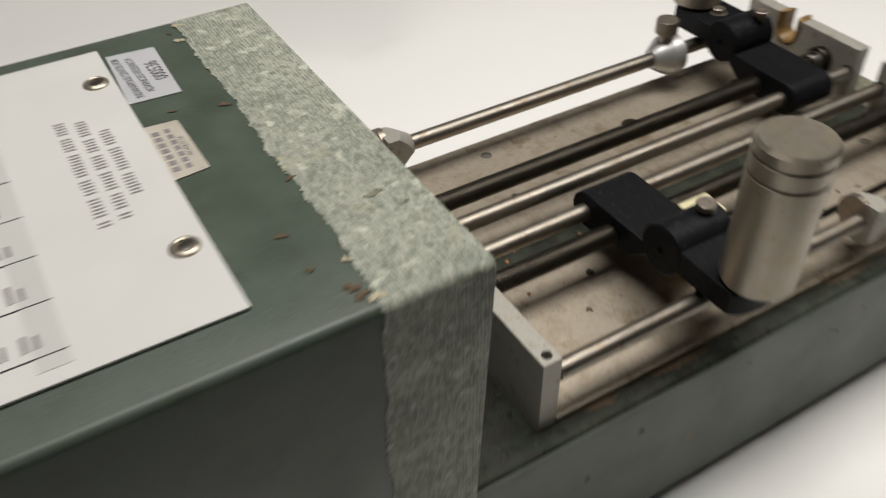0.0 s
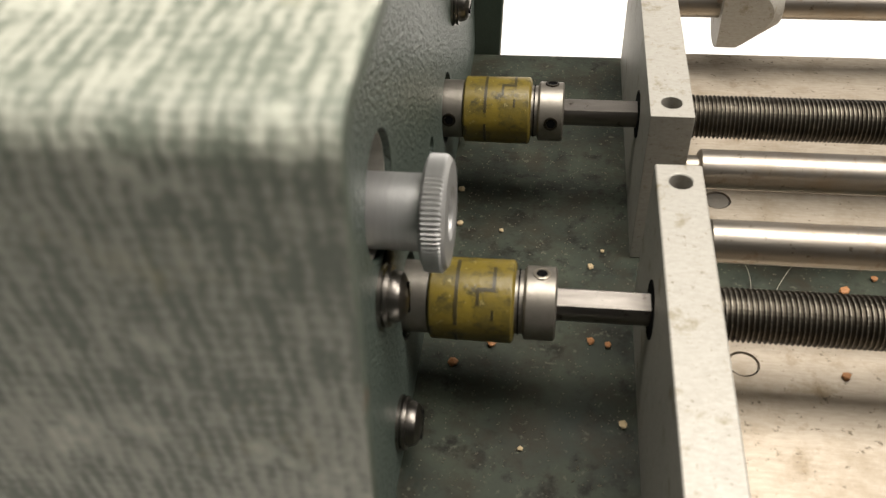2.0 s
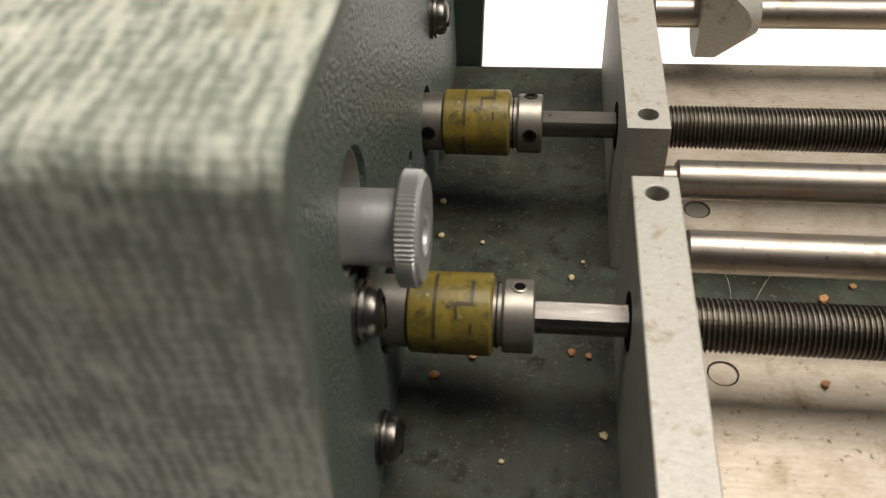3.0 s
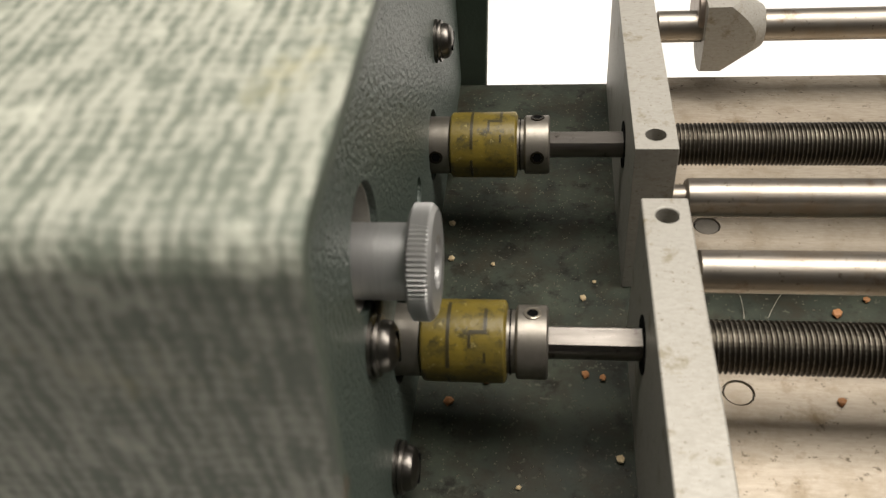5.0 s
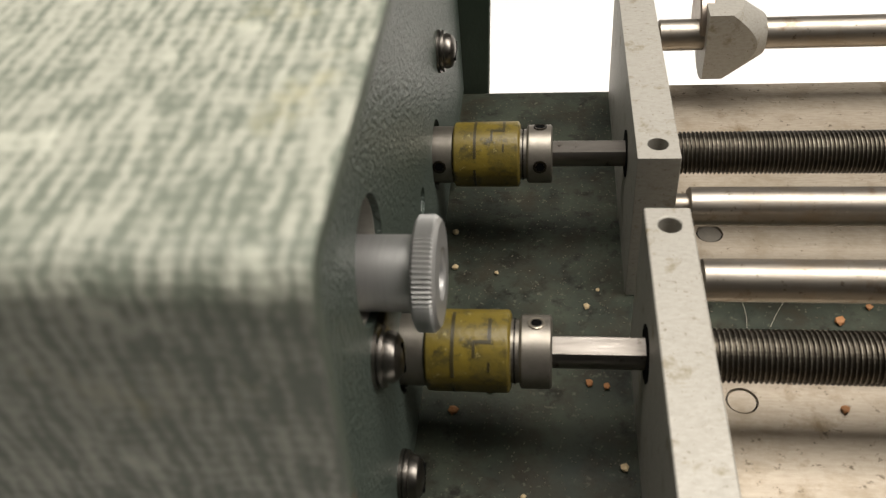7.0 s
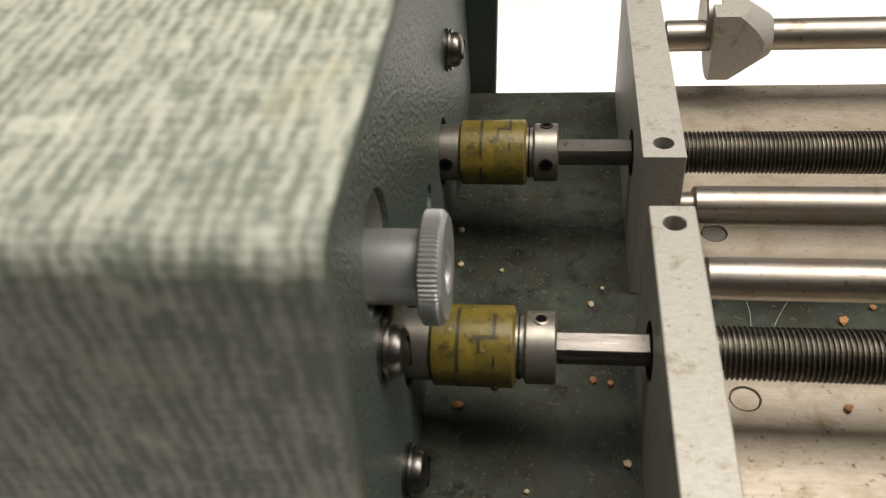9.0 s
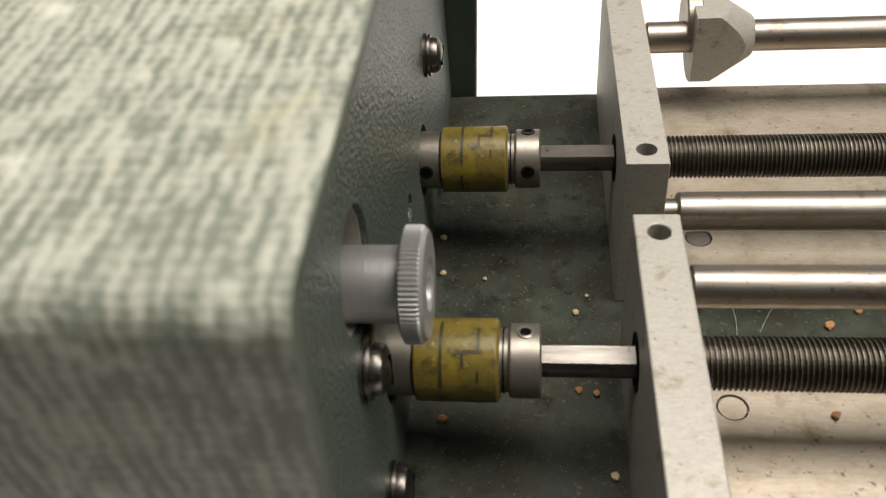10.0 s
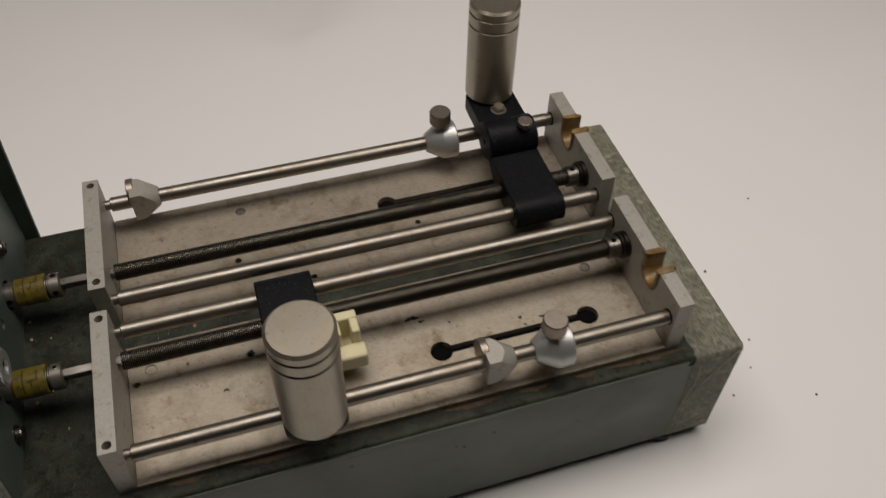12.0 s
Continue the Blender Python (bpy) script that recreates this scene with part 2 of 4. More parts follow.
def part(name, bm, material, parent=None, label="", bevel=0.0, smooth=True, offset=None):
    """One mesh under a thing or a part. Coordinates are the place's own; offset is the thing's base."""
    me = bpy.data.meshes.new(name)
    bmesh.ops.recalc_face_normals(bm, faces=bm.faces)
    if offset:
        bmesh.ops.translate(bm, verts=bm.verts, vec=-Vector(offset))
    bm.to_mesh(me)
    bm.free()
    me.materials.append(material)
    ob = new(name, me)
    if parent:
        ob.parent = parent
    if label:
        ob["label"] = label
    if smooth:
        for f in me.polygons:
            f.use_smooth = True
        me.set_sharp_from_angle(angle=radians(27))
    if bevel:
        mod = ob.modifiers.new("edge", "BEVEL")
        mod.width, mod.segments, mod.limit_method, mod.angle_limit = bevel, 2, "ANGLE", radians(40)
        mod.harden_normals = False
    return ob


def box(bm, x0, x1, y0, y1, z0, z1):
    v = [bm.verts.new((x, y, z)) for x in (x0, x1) for y in (y0, y1) for z in (z0, z1)]
    for f in ((0, 1, 3, 2), (4, 6, 7, 5), (0, 4, 5, 1), (2, 3, 7, 6), (0, 2, 6, 4), (1, 5, 7, 3)):
        bm.faces.new([v[i] for i in f])
    return bm


def lathe(bm, profile, at, axis="x", seg=40, ripple=None):
    """Turns (distance along the axis, radius) round an axis through at."""
    rings = []
    for i, (t, r) in enumerate(profile):
        ring = []
        for k in range(seg):
            a = 2 * math.pi * k / seg
            rr = r + (ripple[1] if ripple and i in ripple[0] and k % 2 else 0)
            c, s = rr * math.cos(a), rr * math.sin(a)
            ring.append(bm.verts.new(Vector(at) + Vector({"x": (t, c, s), "y": (c, t, s), "z": (c, s, t)}[axis])))
        rings.append(ring)
    for a, b in zip(rings, rings[1:]):
        for k in range(seg):
            bm.faces.new((a[k], a[(k + 1) % seg], b[(k + 1) % seg], b[k]))
    bm.faces.new(rings[0])
    bm.faces.new(rings[-1][::-1])
    return bm


def rod(bm, x0, x1, r, y, z, chamfer=0.0006, seg=36):
    return lathe(bm, [(x0, r - chamfer), (x0 + chamfer, r), (x1 - chamfer, r), (x1, r - chamfer)], (0, y, z), "x", seg)


def circle(cx, cy, r, n=24):
    return [(cx + r * math.cos(2 * math.pi * k / n), cy + r * math.sin(2 * math.pi * k / n)) for k in range(n)]


def slab(bm, outline, holes, w0, w1, place):
    """A flat piece with holes. holes: (points, depth below w1; None goes through). place(u, v, w) gives the point."""
    def loop(pts, w):
        vs = [bm.verts.new(place(u, v, w)) for u, v in pts]
        return vs, [bm.edges.new((a, b)) for a, b in zip(vs, vs[1:] + vs[:1])]

    def wall(a, b):
        for i in range(len(a)):
            j = (i + 1) % len(a)
            bm.faces.new((a[i], a[j], b[j], b[i]))
    top, te = loop(outline, w1)
    bot, be = loop(outline, w0)
    for pts, depth in holes:
        a, ea = loop(pts, w1)
        b, eb = loop(pts, w0 if depth is None else w1 - depth)
        te += ea
        if depth is None:
            be += eb
        else:
            bm.faces.new(b)
        wall(a, b)
    wall(top, bot)
    bmesh.ops.triangle_fill(bm, use_beauty=True, use_dissolve=True, edges=te)
    bmesh.ops.triangle_fill(bm, use_beauty=True, use_dissolve=True, edges=be)
    return bm


def flat(u, v, w):
    return (u, v, w)


def upright(u, v, w):
    """u along y, v up, w along x."""
    return (w, u, v)


def letters(text, size, at, turn, material, parent, name="lettering", align="CENTER", squeeze=1.0):
    cu = bpy.data.curves.new(name, "FONT")
    cu.body, cu.size, cu.align_x, cu.align_y, cu.extrude = text, size, align, "CENTER", 0.00004
    tmp = bpy.data.objects.new(name, cu)
    me = bpy.data.meshes.new_from_object(tmp)
    bpy.data.objects.remove(tmp)
    me.transform(Matrix.Translation(at) @ Matrix.Rotation(radians(turn), 4, "Z") @ Matrix.Diagonal((squeeze, 1, 1, 1)))
    me.materials.clear()
    me.materials.append(material)
    ob = new(name, me)
    ob.parent = parent
    return ob


# ---- heights and lines of the machine ----
TOP, FLOOR, AXIS, COVER = 0.153, 0.108, 0.1353, 0.2385
DECK_TOP, BASE_LOW = 0.1125, 0.009
RIGHT = 0.3740

# ---- room and paper sweep ----
rng = random.Random(4)


def paper_sweep():
    """A sheet of paper that lies on the table and rises behind, with one soft crease."""
    bm = bmesh.new()
    xs = [-1.5 + 3.2 * i / 200 for i in range(201)]
    ys = [-0.42 + 0.0125 * j for j in range(175)]
    rows = []
    for y in ys:
        row = []
        for x in xs:
            bend, rad, turn = 0.66, 0.7, 1.25
            s = max(0.0, y - bend)
            z, yy = 0.0, y
            if s:
                a = min(s / rad, turn)
                yy = bend + rad * math.sin(a) + max(0, s - rad * turn) * math.cos(turn)
                z = rad * (1 - math.cos(a)) + max(0, s - rad * turn) * math.sin(turn)
            d = math.hypot(x - 0.206, y - 0.418)
            spread = math.atan2(x - 0.190 - 0.0, y - 0.405)
            z -= 0.26 * d * math.exp(-(spread / 0.6) ** 2) * min(1, d / 0.05) * math.exp(-d / 0.7)
            z += 0.0035 * noise.noise((x * 2.3, y * 2.3, 3)) * min(1, max(0, math.hypot(x - 0.1, y) - 0.45))
            row.append(bm.verts.new((x, yy, z)))
        rows.append(row)
    for a, b in zip(rows, rows[1:]):
        for i in range(len(xs) - 1):
            bm.faces.new((a[i], a[i + 1], b[i + 1], b[i]))
    ob = part("backdrop", bm, PAPER)
    return tagged(ob, "plain white paper sheet under and behind the machine", "backdrop", kind="structure")


paper_sweep()
table = part("table", box(bmesh.new(), -1.5, 1.7, -0.42, 0.40, -0.04, -0.004), WALLS)
tagged(table, "unseen plain grey table top under the white paper", "table", kind="structure")
# Unseen room shell added to close the place; its dark colours shape the light.
for nm, b in (("floor", (-2.6, 2.8, -2.4, 2.4, -0.85, -0.75)), ("ceiling", (-2.6, 2.8, -2.4, 2.4, 1.75, 1.85)), ("wall_north", (-2.6, 2.8, 2.4, 2.5, -0.75, 1.75)),
              ("wall_south", (-2.6, 2.8, -2.5, -2.4, -0.75, 1.75)), ("wall_west", (-2.7, -2.6, -2.4, 2.4, -0.75, 1.75)), ("wall_east", (2.8, 2.9, -2.4, 2.4, -0.75, 1.75))):
    tagged(part(nm, box(bmesh.new(), *b), WALL_DIM if nm in ("floor", "wall_south") else WALLS), "unseen room surface, darkened to hold down fill light", nm.split("_")[0], kind="structure")

# ---- housing ----


def cover_end(z):
    return -0.0394 - 0.052 * (COVER - z)


def cover_profile(inset):
    """Outline over the top from the front foot to the back foot, rounded at the two edges."""
    y0, y1, r = -0.1147 + inset, 0.111 - inset, 0.0035 - inset * 0.6
    top = COVER - inset
    pts = [(y0, 0.004), (y0, 0.10), (y0, 0.17)]
    pts += [(y0 + r - r * math.cos(a), top - r + r * math.sin(a)) for a in (k * math.pi / 10 for k in range(6))]
    pts += [(y0 + (y1 - y0) * k / 6, top) for k in range(1, 6)]
    pts += [(y1 - r + r * math.sin(a), top - r + r * math.cos(a)) for a in (k * math.pi / 10 for k in range(6))]
    return pts + [(y1, 0.17), (y1, 0.10), (y1, 0.004)]


def build_housing():
    t = thing("pump_housing", (-0.2, 0, 0), "green enamelled metal pump housing with worn pale edges", "housing")
    o = (-0.2, 0, 0)
    bm = bmesh.new()
    outer, inner = cover_profile(0), cover_profile(0.0022)
    loops = []
    for pts, left in ((outer, True), (outer, False), (inner, False), (inner, True)):
        loops.append([bm.verts.new((-0.38 if left else cover_end(z), y, z)) for y, z in pts])
    for a, b in zip(loops, loops[1:] + loops[:1]):
        for i in range(len(outer) - 1):
            bm.faces.new((a[i], a[i + 1], b[i + 1], b[i]))
    for k in (0, -1):
        bm.faces.new([l[k] for l in loops])
    part("cover", bm, GREEN, t, bevel=0.0005, offset=o)
    # pale residue of cloth tape, folded over the cover's end
    bm = bmesh.new()
    pts = cover_profile(-0.00035)
    n = 14
    dense = []
    for (a, b), (c, d) in zip(pts, pts[1:]):
        k = max(1, int(math.hypot(c - a, d - b) / 0.0009))
        dense += [(a + (c - a) * i / k, b + (d - b) * i / k) for i in range(k)]
    dense.append(pts[-1])
    grid = []
    for y, z in dense:
        e = cover_end(z) + 0.0001
        w = 0.0385 - 0.02 * min(0, y) * max(0, -y / 0.11) + 0.0016 * noise.noise((y * 120, z * 120, 1)) + 0.0014 * noise.noise((y * 600, z * 600, 5))
        w += 0.003 * noise.noise((y * 22, z * 22, 9))
        grid.append([bm.verts.new((e - w * k / n, y, z)) for k in range(n + 1)])
    for a, b in zip(grid, grid[1:]):
        for k in range(n):
            bm.faces.new((a[k], a[k + 1], b[k + 1], b[k]))
    part("tape_residue", bm, RESIDUE, t, "pale woven tape residue along the worn edge", offset=o)
    k = random.Random(21)
    for x, y, rx, ry in ((-0.0570, -0.0620, 0.0036, 0.0015), (-0.0490, -0.0720, 0.0012, 0.0008)):
        bm = bmesh.new()
        ring = [(1 + 0.28 * math.sin(2 * a + k.uniform(0, 0.4)) + 0.2 * k.uniform(-1, 1), a) for a in (2 * math.pi * i / 20 for i in range(20))]
        bm.faces.new([bm.verts.new((x + rx * q * math.cos(a), y + ry * q * math.sin(a), COVER + 0.0006)) for q, a in ring])
        part("worn_patch", bm, RESIDUE_DARK, t, "thin darker patch in the tape residue", offset=o)
    # recessed end panel with its openings
    holes = [(circle(-0.0475, 0.1745, 0.0115, 32), None), (circle(0.006, 0.1425, 0.0035), 0.0018),
             (circle(-0.034, AXIS, 0.0095, 32), None), (circle(0.034, AXIS, 0.0095, 32), None)]
    outline = [(-0.1125, FLOOR), (0.1085, FLOOR), (0.1085, COVER - 0.0024), (-0.1125, COVER - 0.0024)]
    panel = part("end_panel", slab(bmesh.new(), outline, holes, -0.0570, -0.0550, upright), GREEN_FACE, t, "dark green wrinkle-painted recessed panel", offset=o)
    lining = bmesh.new()
    for k in range(40):
        a0, a1 = 2 * math.pi * k / 40, 2 * math.pi * (k + 1) / 40
        q = [(x, -0.0475 + r * math.cos(a), 0.1745 + r * math.sin(a)) for a in (a0, a1) for x, r in ((-0.0563, 0.0113), (-0.0618, 0.0113), (-0.0618, 0.0107), (-0.0563, 0.0107))]
        v = [lining.verts.new(p) for p in q]
        for i in range(4):
            j = (i + 1) % 4
            lining.faces.new((v[i], v[j], v[4 + j], v[4 + i]))
    bmesh.ops.remove_doubles(lining, verts=lining.verts, dist=1e-6)
    part("hole_lining", lining, PLATE, panel, "aluminium lining of the knob opening", offset=o)
    for gx, gy, gz, gr in ((-0.0545, -0.0490, 0.1610, 0.0024), (-0.0543, -0.0530, 0.1620, 0.0018), (-0.0546, -0.0465, 0.1590, 0.0016), (-0.0544, -0.0505, 0.1585, 0.0014)):
        gb = bmesh.new()
        bmesh.ops.create_icosphere(gb, subdivisions=2, radius=gr)
        for v in gb.verts:
            v.co = Vector((v.co.x * 0.45, v.co.y, v.co.z)) * (1 + 0.25 * noise.noise(v.co * 900)) + Vector((gx, gy, gz))
        part("grease_lump", gb, GREASE, panel, "dark lump of old grease", offset=o)
    # Black sheet added behind the openings, so the inside looks unlit.
    part("dark_backing", box(bmesh.new(), -0.080, -0.078, -0.1120, 0.108, FLOOR, COVER - 0.003), DARK, t, offset=o)
    part("rear_end", box(bmesh.new(), -0.378, -0.376, -0.112, 0.108, 0.006, COVER - 0.003), GREEN, t, offset=o)
    for y, z, turn in ((0.055, 0.1545, 20), (-0.0545, 0.1575, 75), (-0.0545, 0.1185, 35), (0.055, 0.1185, 60)):
        dome = [(0, 0.0058), (0.0007, 0.0058), (0.0008, 0.0050), (0.0011, 0.0050), (0.0012, 0.0056), (0.0018, 0.0055), (0.0019, 0.0047), (0.0028, 0.0047), (0.0037, 0.0043), (0.0044, 0.0034), (0.0048, 0.0020), (0.0049, 0.0003)]
        bm = lathe(bmesh.new(), [(-0.0550 + h, r) for h, r in dome], (0, y, z), seg=32)
        s = part("panel_screw", bm, SHANK, t, "round-head steel screw with washers", offset=o)
        sb = box(bmesh.new(), -0.0508, -0.05005, -0.0030, 0.0030, -0.0004, 0.0004)
        bmesh.ops.rotate(sb, verts=sb.verts, matrix=Matrix.Rotation(radians(turn), 3, "X"))
        bmesh.ops.translate(sb, verts=sb.verts, vec=(0, y, z))
        part("slot", sb, DARK, s, offset=o)
    # printed plate on top
    bm = bmesh.new()
    plate = part("instruction_plate", slab(bm, [(-0.33, -0.0938), (-0.1150, -0.0938), (-0.1150, 0.0965), (-0.33, 0.0965)], [], COVER + 0.0002, COVER + 0.0016, flat), LABEL, t, "white printed metal instruction plate", bevel=0.0004, offset=o)
    z = COVER + 0.0018
    part("grey_band", box(bmesh.new(), -0.176, -0.1665, -0.088, 0.092, COVER + 0.0016, z), LABEL_GREY, plate, offset=o)
    for y in (-0.0820, -0.0585, -0.0350, -0.0115, 0.0125, 0.0365, 0.0605):
        part("ruled_line", box(bmesh.new(), -0.215, -0.1665, y, y + 0.0005, z, z + 0.0001), INK, plate, offset=o)
        for k in range(4):
            x = -0.207 + k * 0.0095
            bm = bmesh.new()
            box(bm, x, x + 0.0016, y + 0.004, y + 0.011 + 0.002 * rng.random(), z, z + 0.0001)
            box(bm, x + 0.0035, x + 0.005, y + 0.004, y + 0.010, z, z + 0.0001)
            part("print_bar", bm, INK_SOFT, plate, offset=o)
    for x, y0, y1 in ((-0.1455, -0.036, 0.043), (-0.1380, -0.033, 0.040), (-0.1310, -0.022, 0.029)):
        y = y1
        while y > y0 + 0.003:
            w = min(rng.choice((3, 5, 6, 8)), int((y - y0) / 0.0024))
            bm = bmesh.new()
            for c in range(w):
                box(bm, x + 0.0006 * rng.random(), x + 0.0046 - 0.0005 * rng.random(), y - 0.0010, y, z - 0.0002, z - 0.0001)
                y -= 0.0021
            part("print_bar", bm, INK_SOFT, plate, offset=o)
            y -= 0.0022
    for x, y in ((-0.1225, 0.0665), (-0.1235, -0.0565)):
        bm = lathe(bmesh.new(), [(COVER + 0.0016, 0.0054), (COVER + 0.0022, 0.0053), (COVER + 0.0028, 0.0046), (COVER + 0.0030, 0.0038), (COVER + 0.0027, 0.0032), (COVER + 0.0019, 0.0029)], (x, y, 0), "z", 36)
        eyelet = part("plate_rivet", bm, NICKEL, plate, "bright hollow rivet", offset=o)
        part("rivet_core", lathe(bmesh.new(), [(COVER + 0.0016, 0.0026), (COVER + 0.0023, 0.0024), (COVER + 0.0025, 0.0016)], (x, y, 0), "z", 24), SHANK, eyelet, offset=o)
    # two property tags
    z0, z1 = COVER + 0.0001, COVER + 0.0006
    tag = part("property_tag", slab(bmesh.new(), [(-0.1148, 0.0445), (-0.0930, 0.0430), (-0.0918, 0.0880), (-0.1130, 0.0900)], [], z0, z1, flat), TAG, t, "silvery property tag with black printing", offset=o)
    for text, size, x, squeeze in (("INDIANAPOLIS CENTER FOR", 0.0046, -0.1096, 0.66), ("ADVANCED RESEARCH", 0.0046, -0.1042, 0.70), ("000536", 0.0082, -0.0968, 0.74)):
        letters(text, size, (x + 0.2, 0.0665, z1 + 0.00005), 92, INK, tag, squeeze=squeeze)
    tag = part("property_tag", slab(bmesh.new(), [(-0.1165, -0.0170), (-0.1010, -0.0155), (-0.1015, 0.0225), (-0.1170, 0.0240)], [], z0, z1, flat), TAG_OLD, t, "yellowed older property tag with faded printing", offset=o)
    letters("PROPERTY OF", 0.0030, (-0.1043 + 0.2, 0.003, z1 + 0.00005), 90, INK_SOFT, tag, squeeze=0.8)
    for x, w in ((-0.1085, 0.0022), (-0.1135, 0.0028)):
        for k in range(7):
            part("print_bar", box(bmesh.new(), x, x + w, -0.012 + k * 0.0045, -0.0090 + k * 0.0045, z1, z1 + 0.0001), INK_SOFT, tag, offset=o)


build_housing()

# ---- base ----


def build_base():
    o = (0.15, 0, 0)
    t = thing("machine_plinth", o, "long green enamelled metal plinth with a worn free end", "plinth")
    bm = box(bmesh.new(), -0.37, RIGHT, -0.112, 0.107, BASE_LOW, FLOOR)
    part("body", bm, GREEN_FLOOR, t, bevel=0.0022, offset=o)
    part("front_panel", box(bmesh.new(), -0.058, RIGHT - 0.002, -0.1126, -0.1119, 0.0110, 0.1012), GREEN, t, "green painted front panel", bevel=0.0003, offset=o)
    part("front_flange", box(bmesh.new(), -0.052, 0.335, -0.1130, -0.1119, 0.1018, 0.1062), GREEN, t, "folded lip of the top sheet", bevel=0.0003, offset=o)
    # tape residue over the free end
    n = 10
    bm = bmesh.new()
    prof = [(-0.1129, 0.012), (-0.1129, 0.06), (-0.1129, FLOOR - 0.0022), (-0.1118, FLOOR - 0.0007), (-0.1098, FLOOR + 0.0003)]
    prof += [(-0.1098 + 0.2148 * k / 60, FLOOR + 0.0003) for k in range(1, 61)] + [(0.1068, FLOOR - 0.0007), (0.1074, FLOOR - 0.0022), (0.1074, 0.012)]
    grid = []
    for y, z in prof:
        w = 0.032 + 0.003 * noise.noise((y * 90, z * 90, 2)) + 0.002 * noise.noise((y * 400, z * 300, 7))
        grid.append([bm.verts.new((RIGHT - 0.0015 - w * k / n, y, z)) for k in range(n + 1)])
    for a, b in zip(grid, grid[1:]):
        for k in range(n):
            bm.faces.new((a[k], a[k + 1], b[k + 1], b[k]))
    part("tape_residue", bm, RESIDUE_DARK, t, "pale woven tape residue on the end", offset=o)
    for x in (0.342, -0.33):
        for y in (-0.1045, 0.0995):
            part("rubber_foot", lathe(bmesh.new(), [(0.0003, 0.0070), (0.0013, 0.0080), (0.0092, 0.0085)], (x, y, 0), "z", 24), RUBBER, t, offset=o)
    # rust along the deck's front edge
    rr = random.Random(8)
    for x0, x1 in ((0.18, 0.215), (0.225, 0.245), (0.262, 0.275), (0.283, 0.336), (0.02, 0.04), (0.06, 0.10)):
        bm = bmesh.new()
        k = int((x1 - x0) / 0.002)
        top = [bm.verts.new((x0 + (x1 - x0) * i / k, -0.1025, FLOOR + 0.0004)) for i in range(k + 1)]
        low = [bm.verts.new((x0 + (x1 - x0) * i / k, -0.1035 - 0.0030 * math.sin(math.pi * i / k) * rr.uniform(0.5, 1), FLOOR + 0.0004)) for i in range(k + 1)]
        for i in range(k):
            bm.faces.new((top[i], top[i + 1], low[i + 1], low[i]))
        part("rust_stain", bm, RUST, t, "brown rust along the deck edge", offset=o)


build_base()

# ---- two slide units: deck, end plates, rods, lead screw ----


def slot_outline(x0, x1, y, r, half):
    a = math.asin(half / r)
    pts = [(x0 + r * math.cos(a + (2 * math.pi - 2 * a) * k / 24), y + r * math.sin(a + (2 * math.pi - 2 * a) * k / 24)) for k in range(25)]
    pts += [(x1 + r * math.cos(math.pi + a + (2 * math.pi - 2 * a) * k / 24), y + r * math.sin(math.pi + a + (2 * math.pi - 2 * a) * k / 24)) for k in range(25)]
    return pts


def thread(bm, x0, x1, radius, depth, pitch, y, z, seg=36):
    """Helical thread: narrow worn crests, their highlight put into a second material, over dark flanks."""
    prof = ((0.0, 0.0), (0.08, 0.0), (0.34, 1.0), (0.74, 1.0))
    rows = int((x1 - x0) / pitch)
    rings, crest = [], []
    for i in range(rows):
        for f, d in prof:
            crest.append(f == 0.0)
            rings.append([bm.verts.new((x0 + (i + f + k / seg) * pitch, y + (radius - depth * d) * math.cos(2 * math.pi * k / seg), z + (radius - depth * d) * math.sin(2 * math.pi * k / seg))) for k in range(seg)])
    for j, (a, b) in enumerate(zip(rings, rings[1:])):
        for k in range(seg - 1):
            bm.faces.new((a[k], a[k + 1], b[k + 1], b[k])).material_index = int(crest[j])
        # the last segment joins the next turn
        if j + 1 + len(prof) < len(rings):
            c, d = rings[j + len(prof)], rings[j + 1 + len(prof)]
            bm.faces.new((a[seg - 1], c[0], d[0], b[seg - 1])).material_index = int(crest[j])
    lathe(bm, [(x0, radius - depth * 1.02), (x1, radius - depth * 1.02)], (0, y, z), seg=20)
    return bm


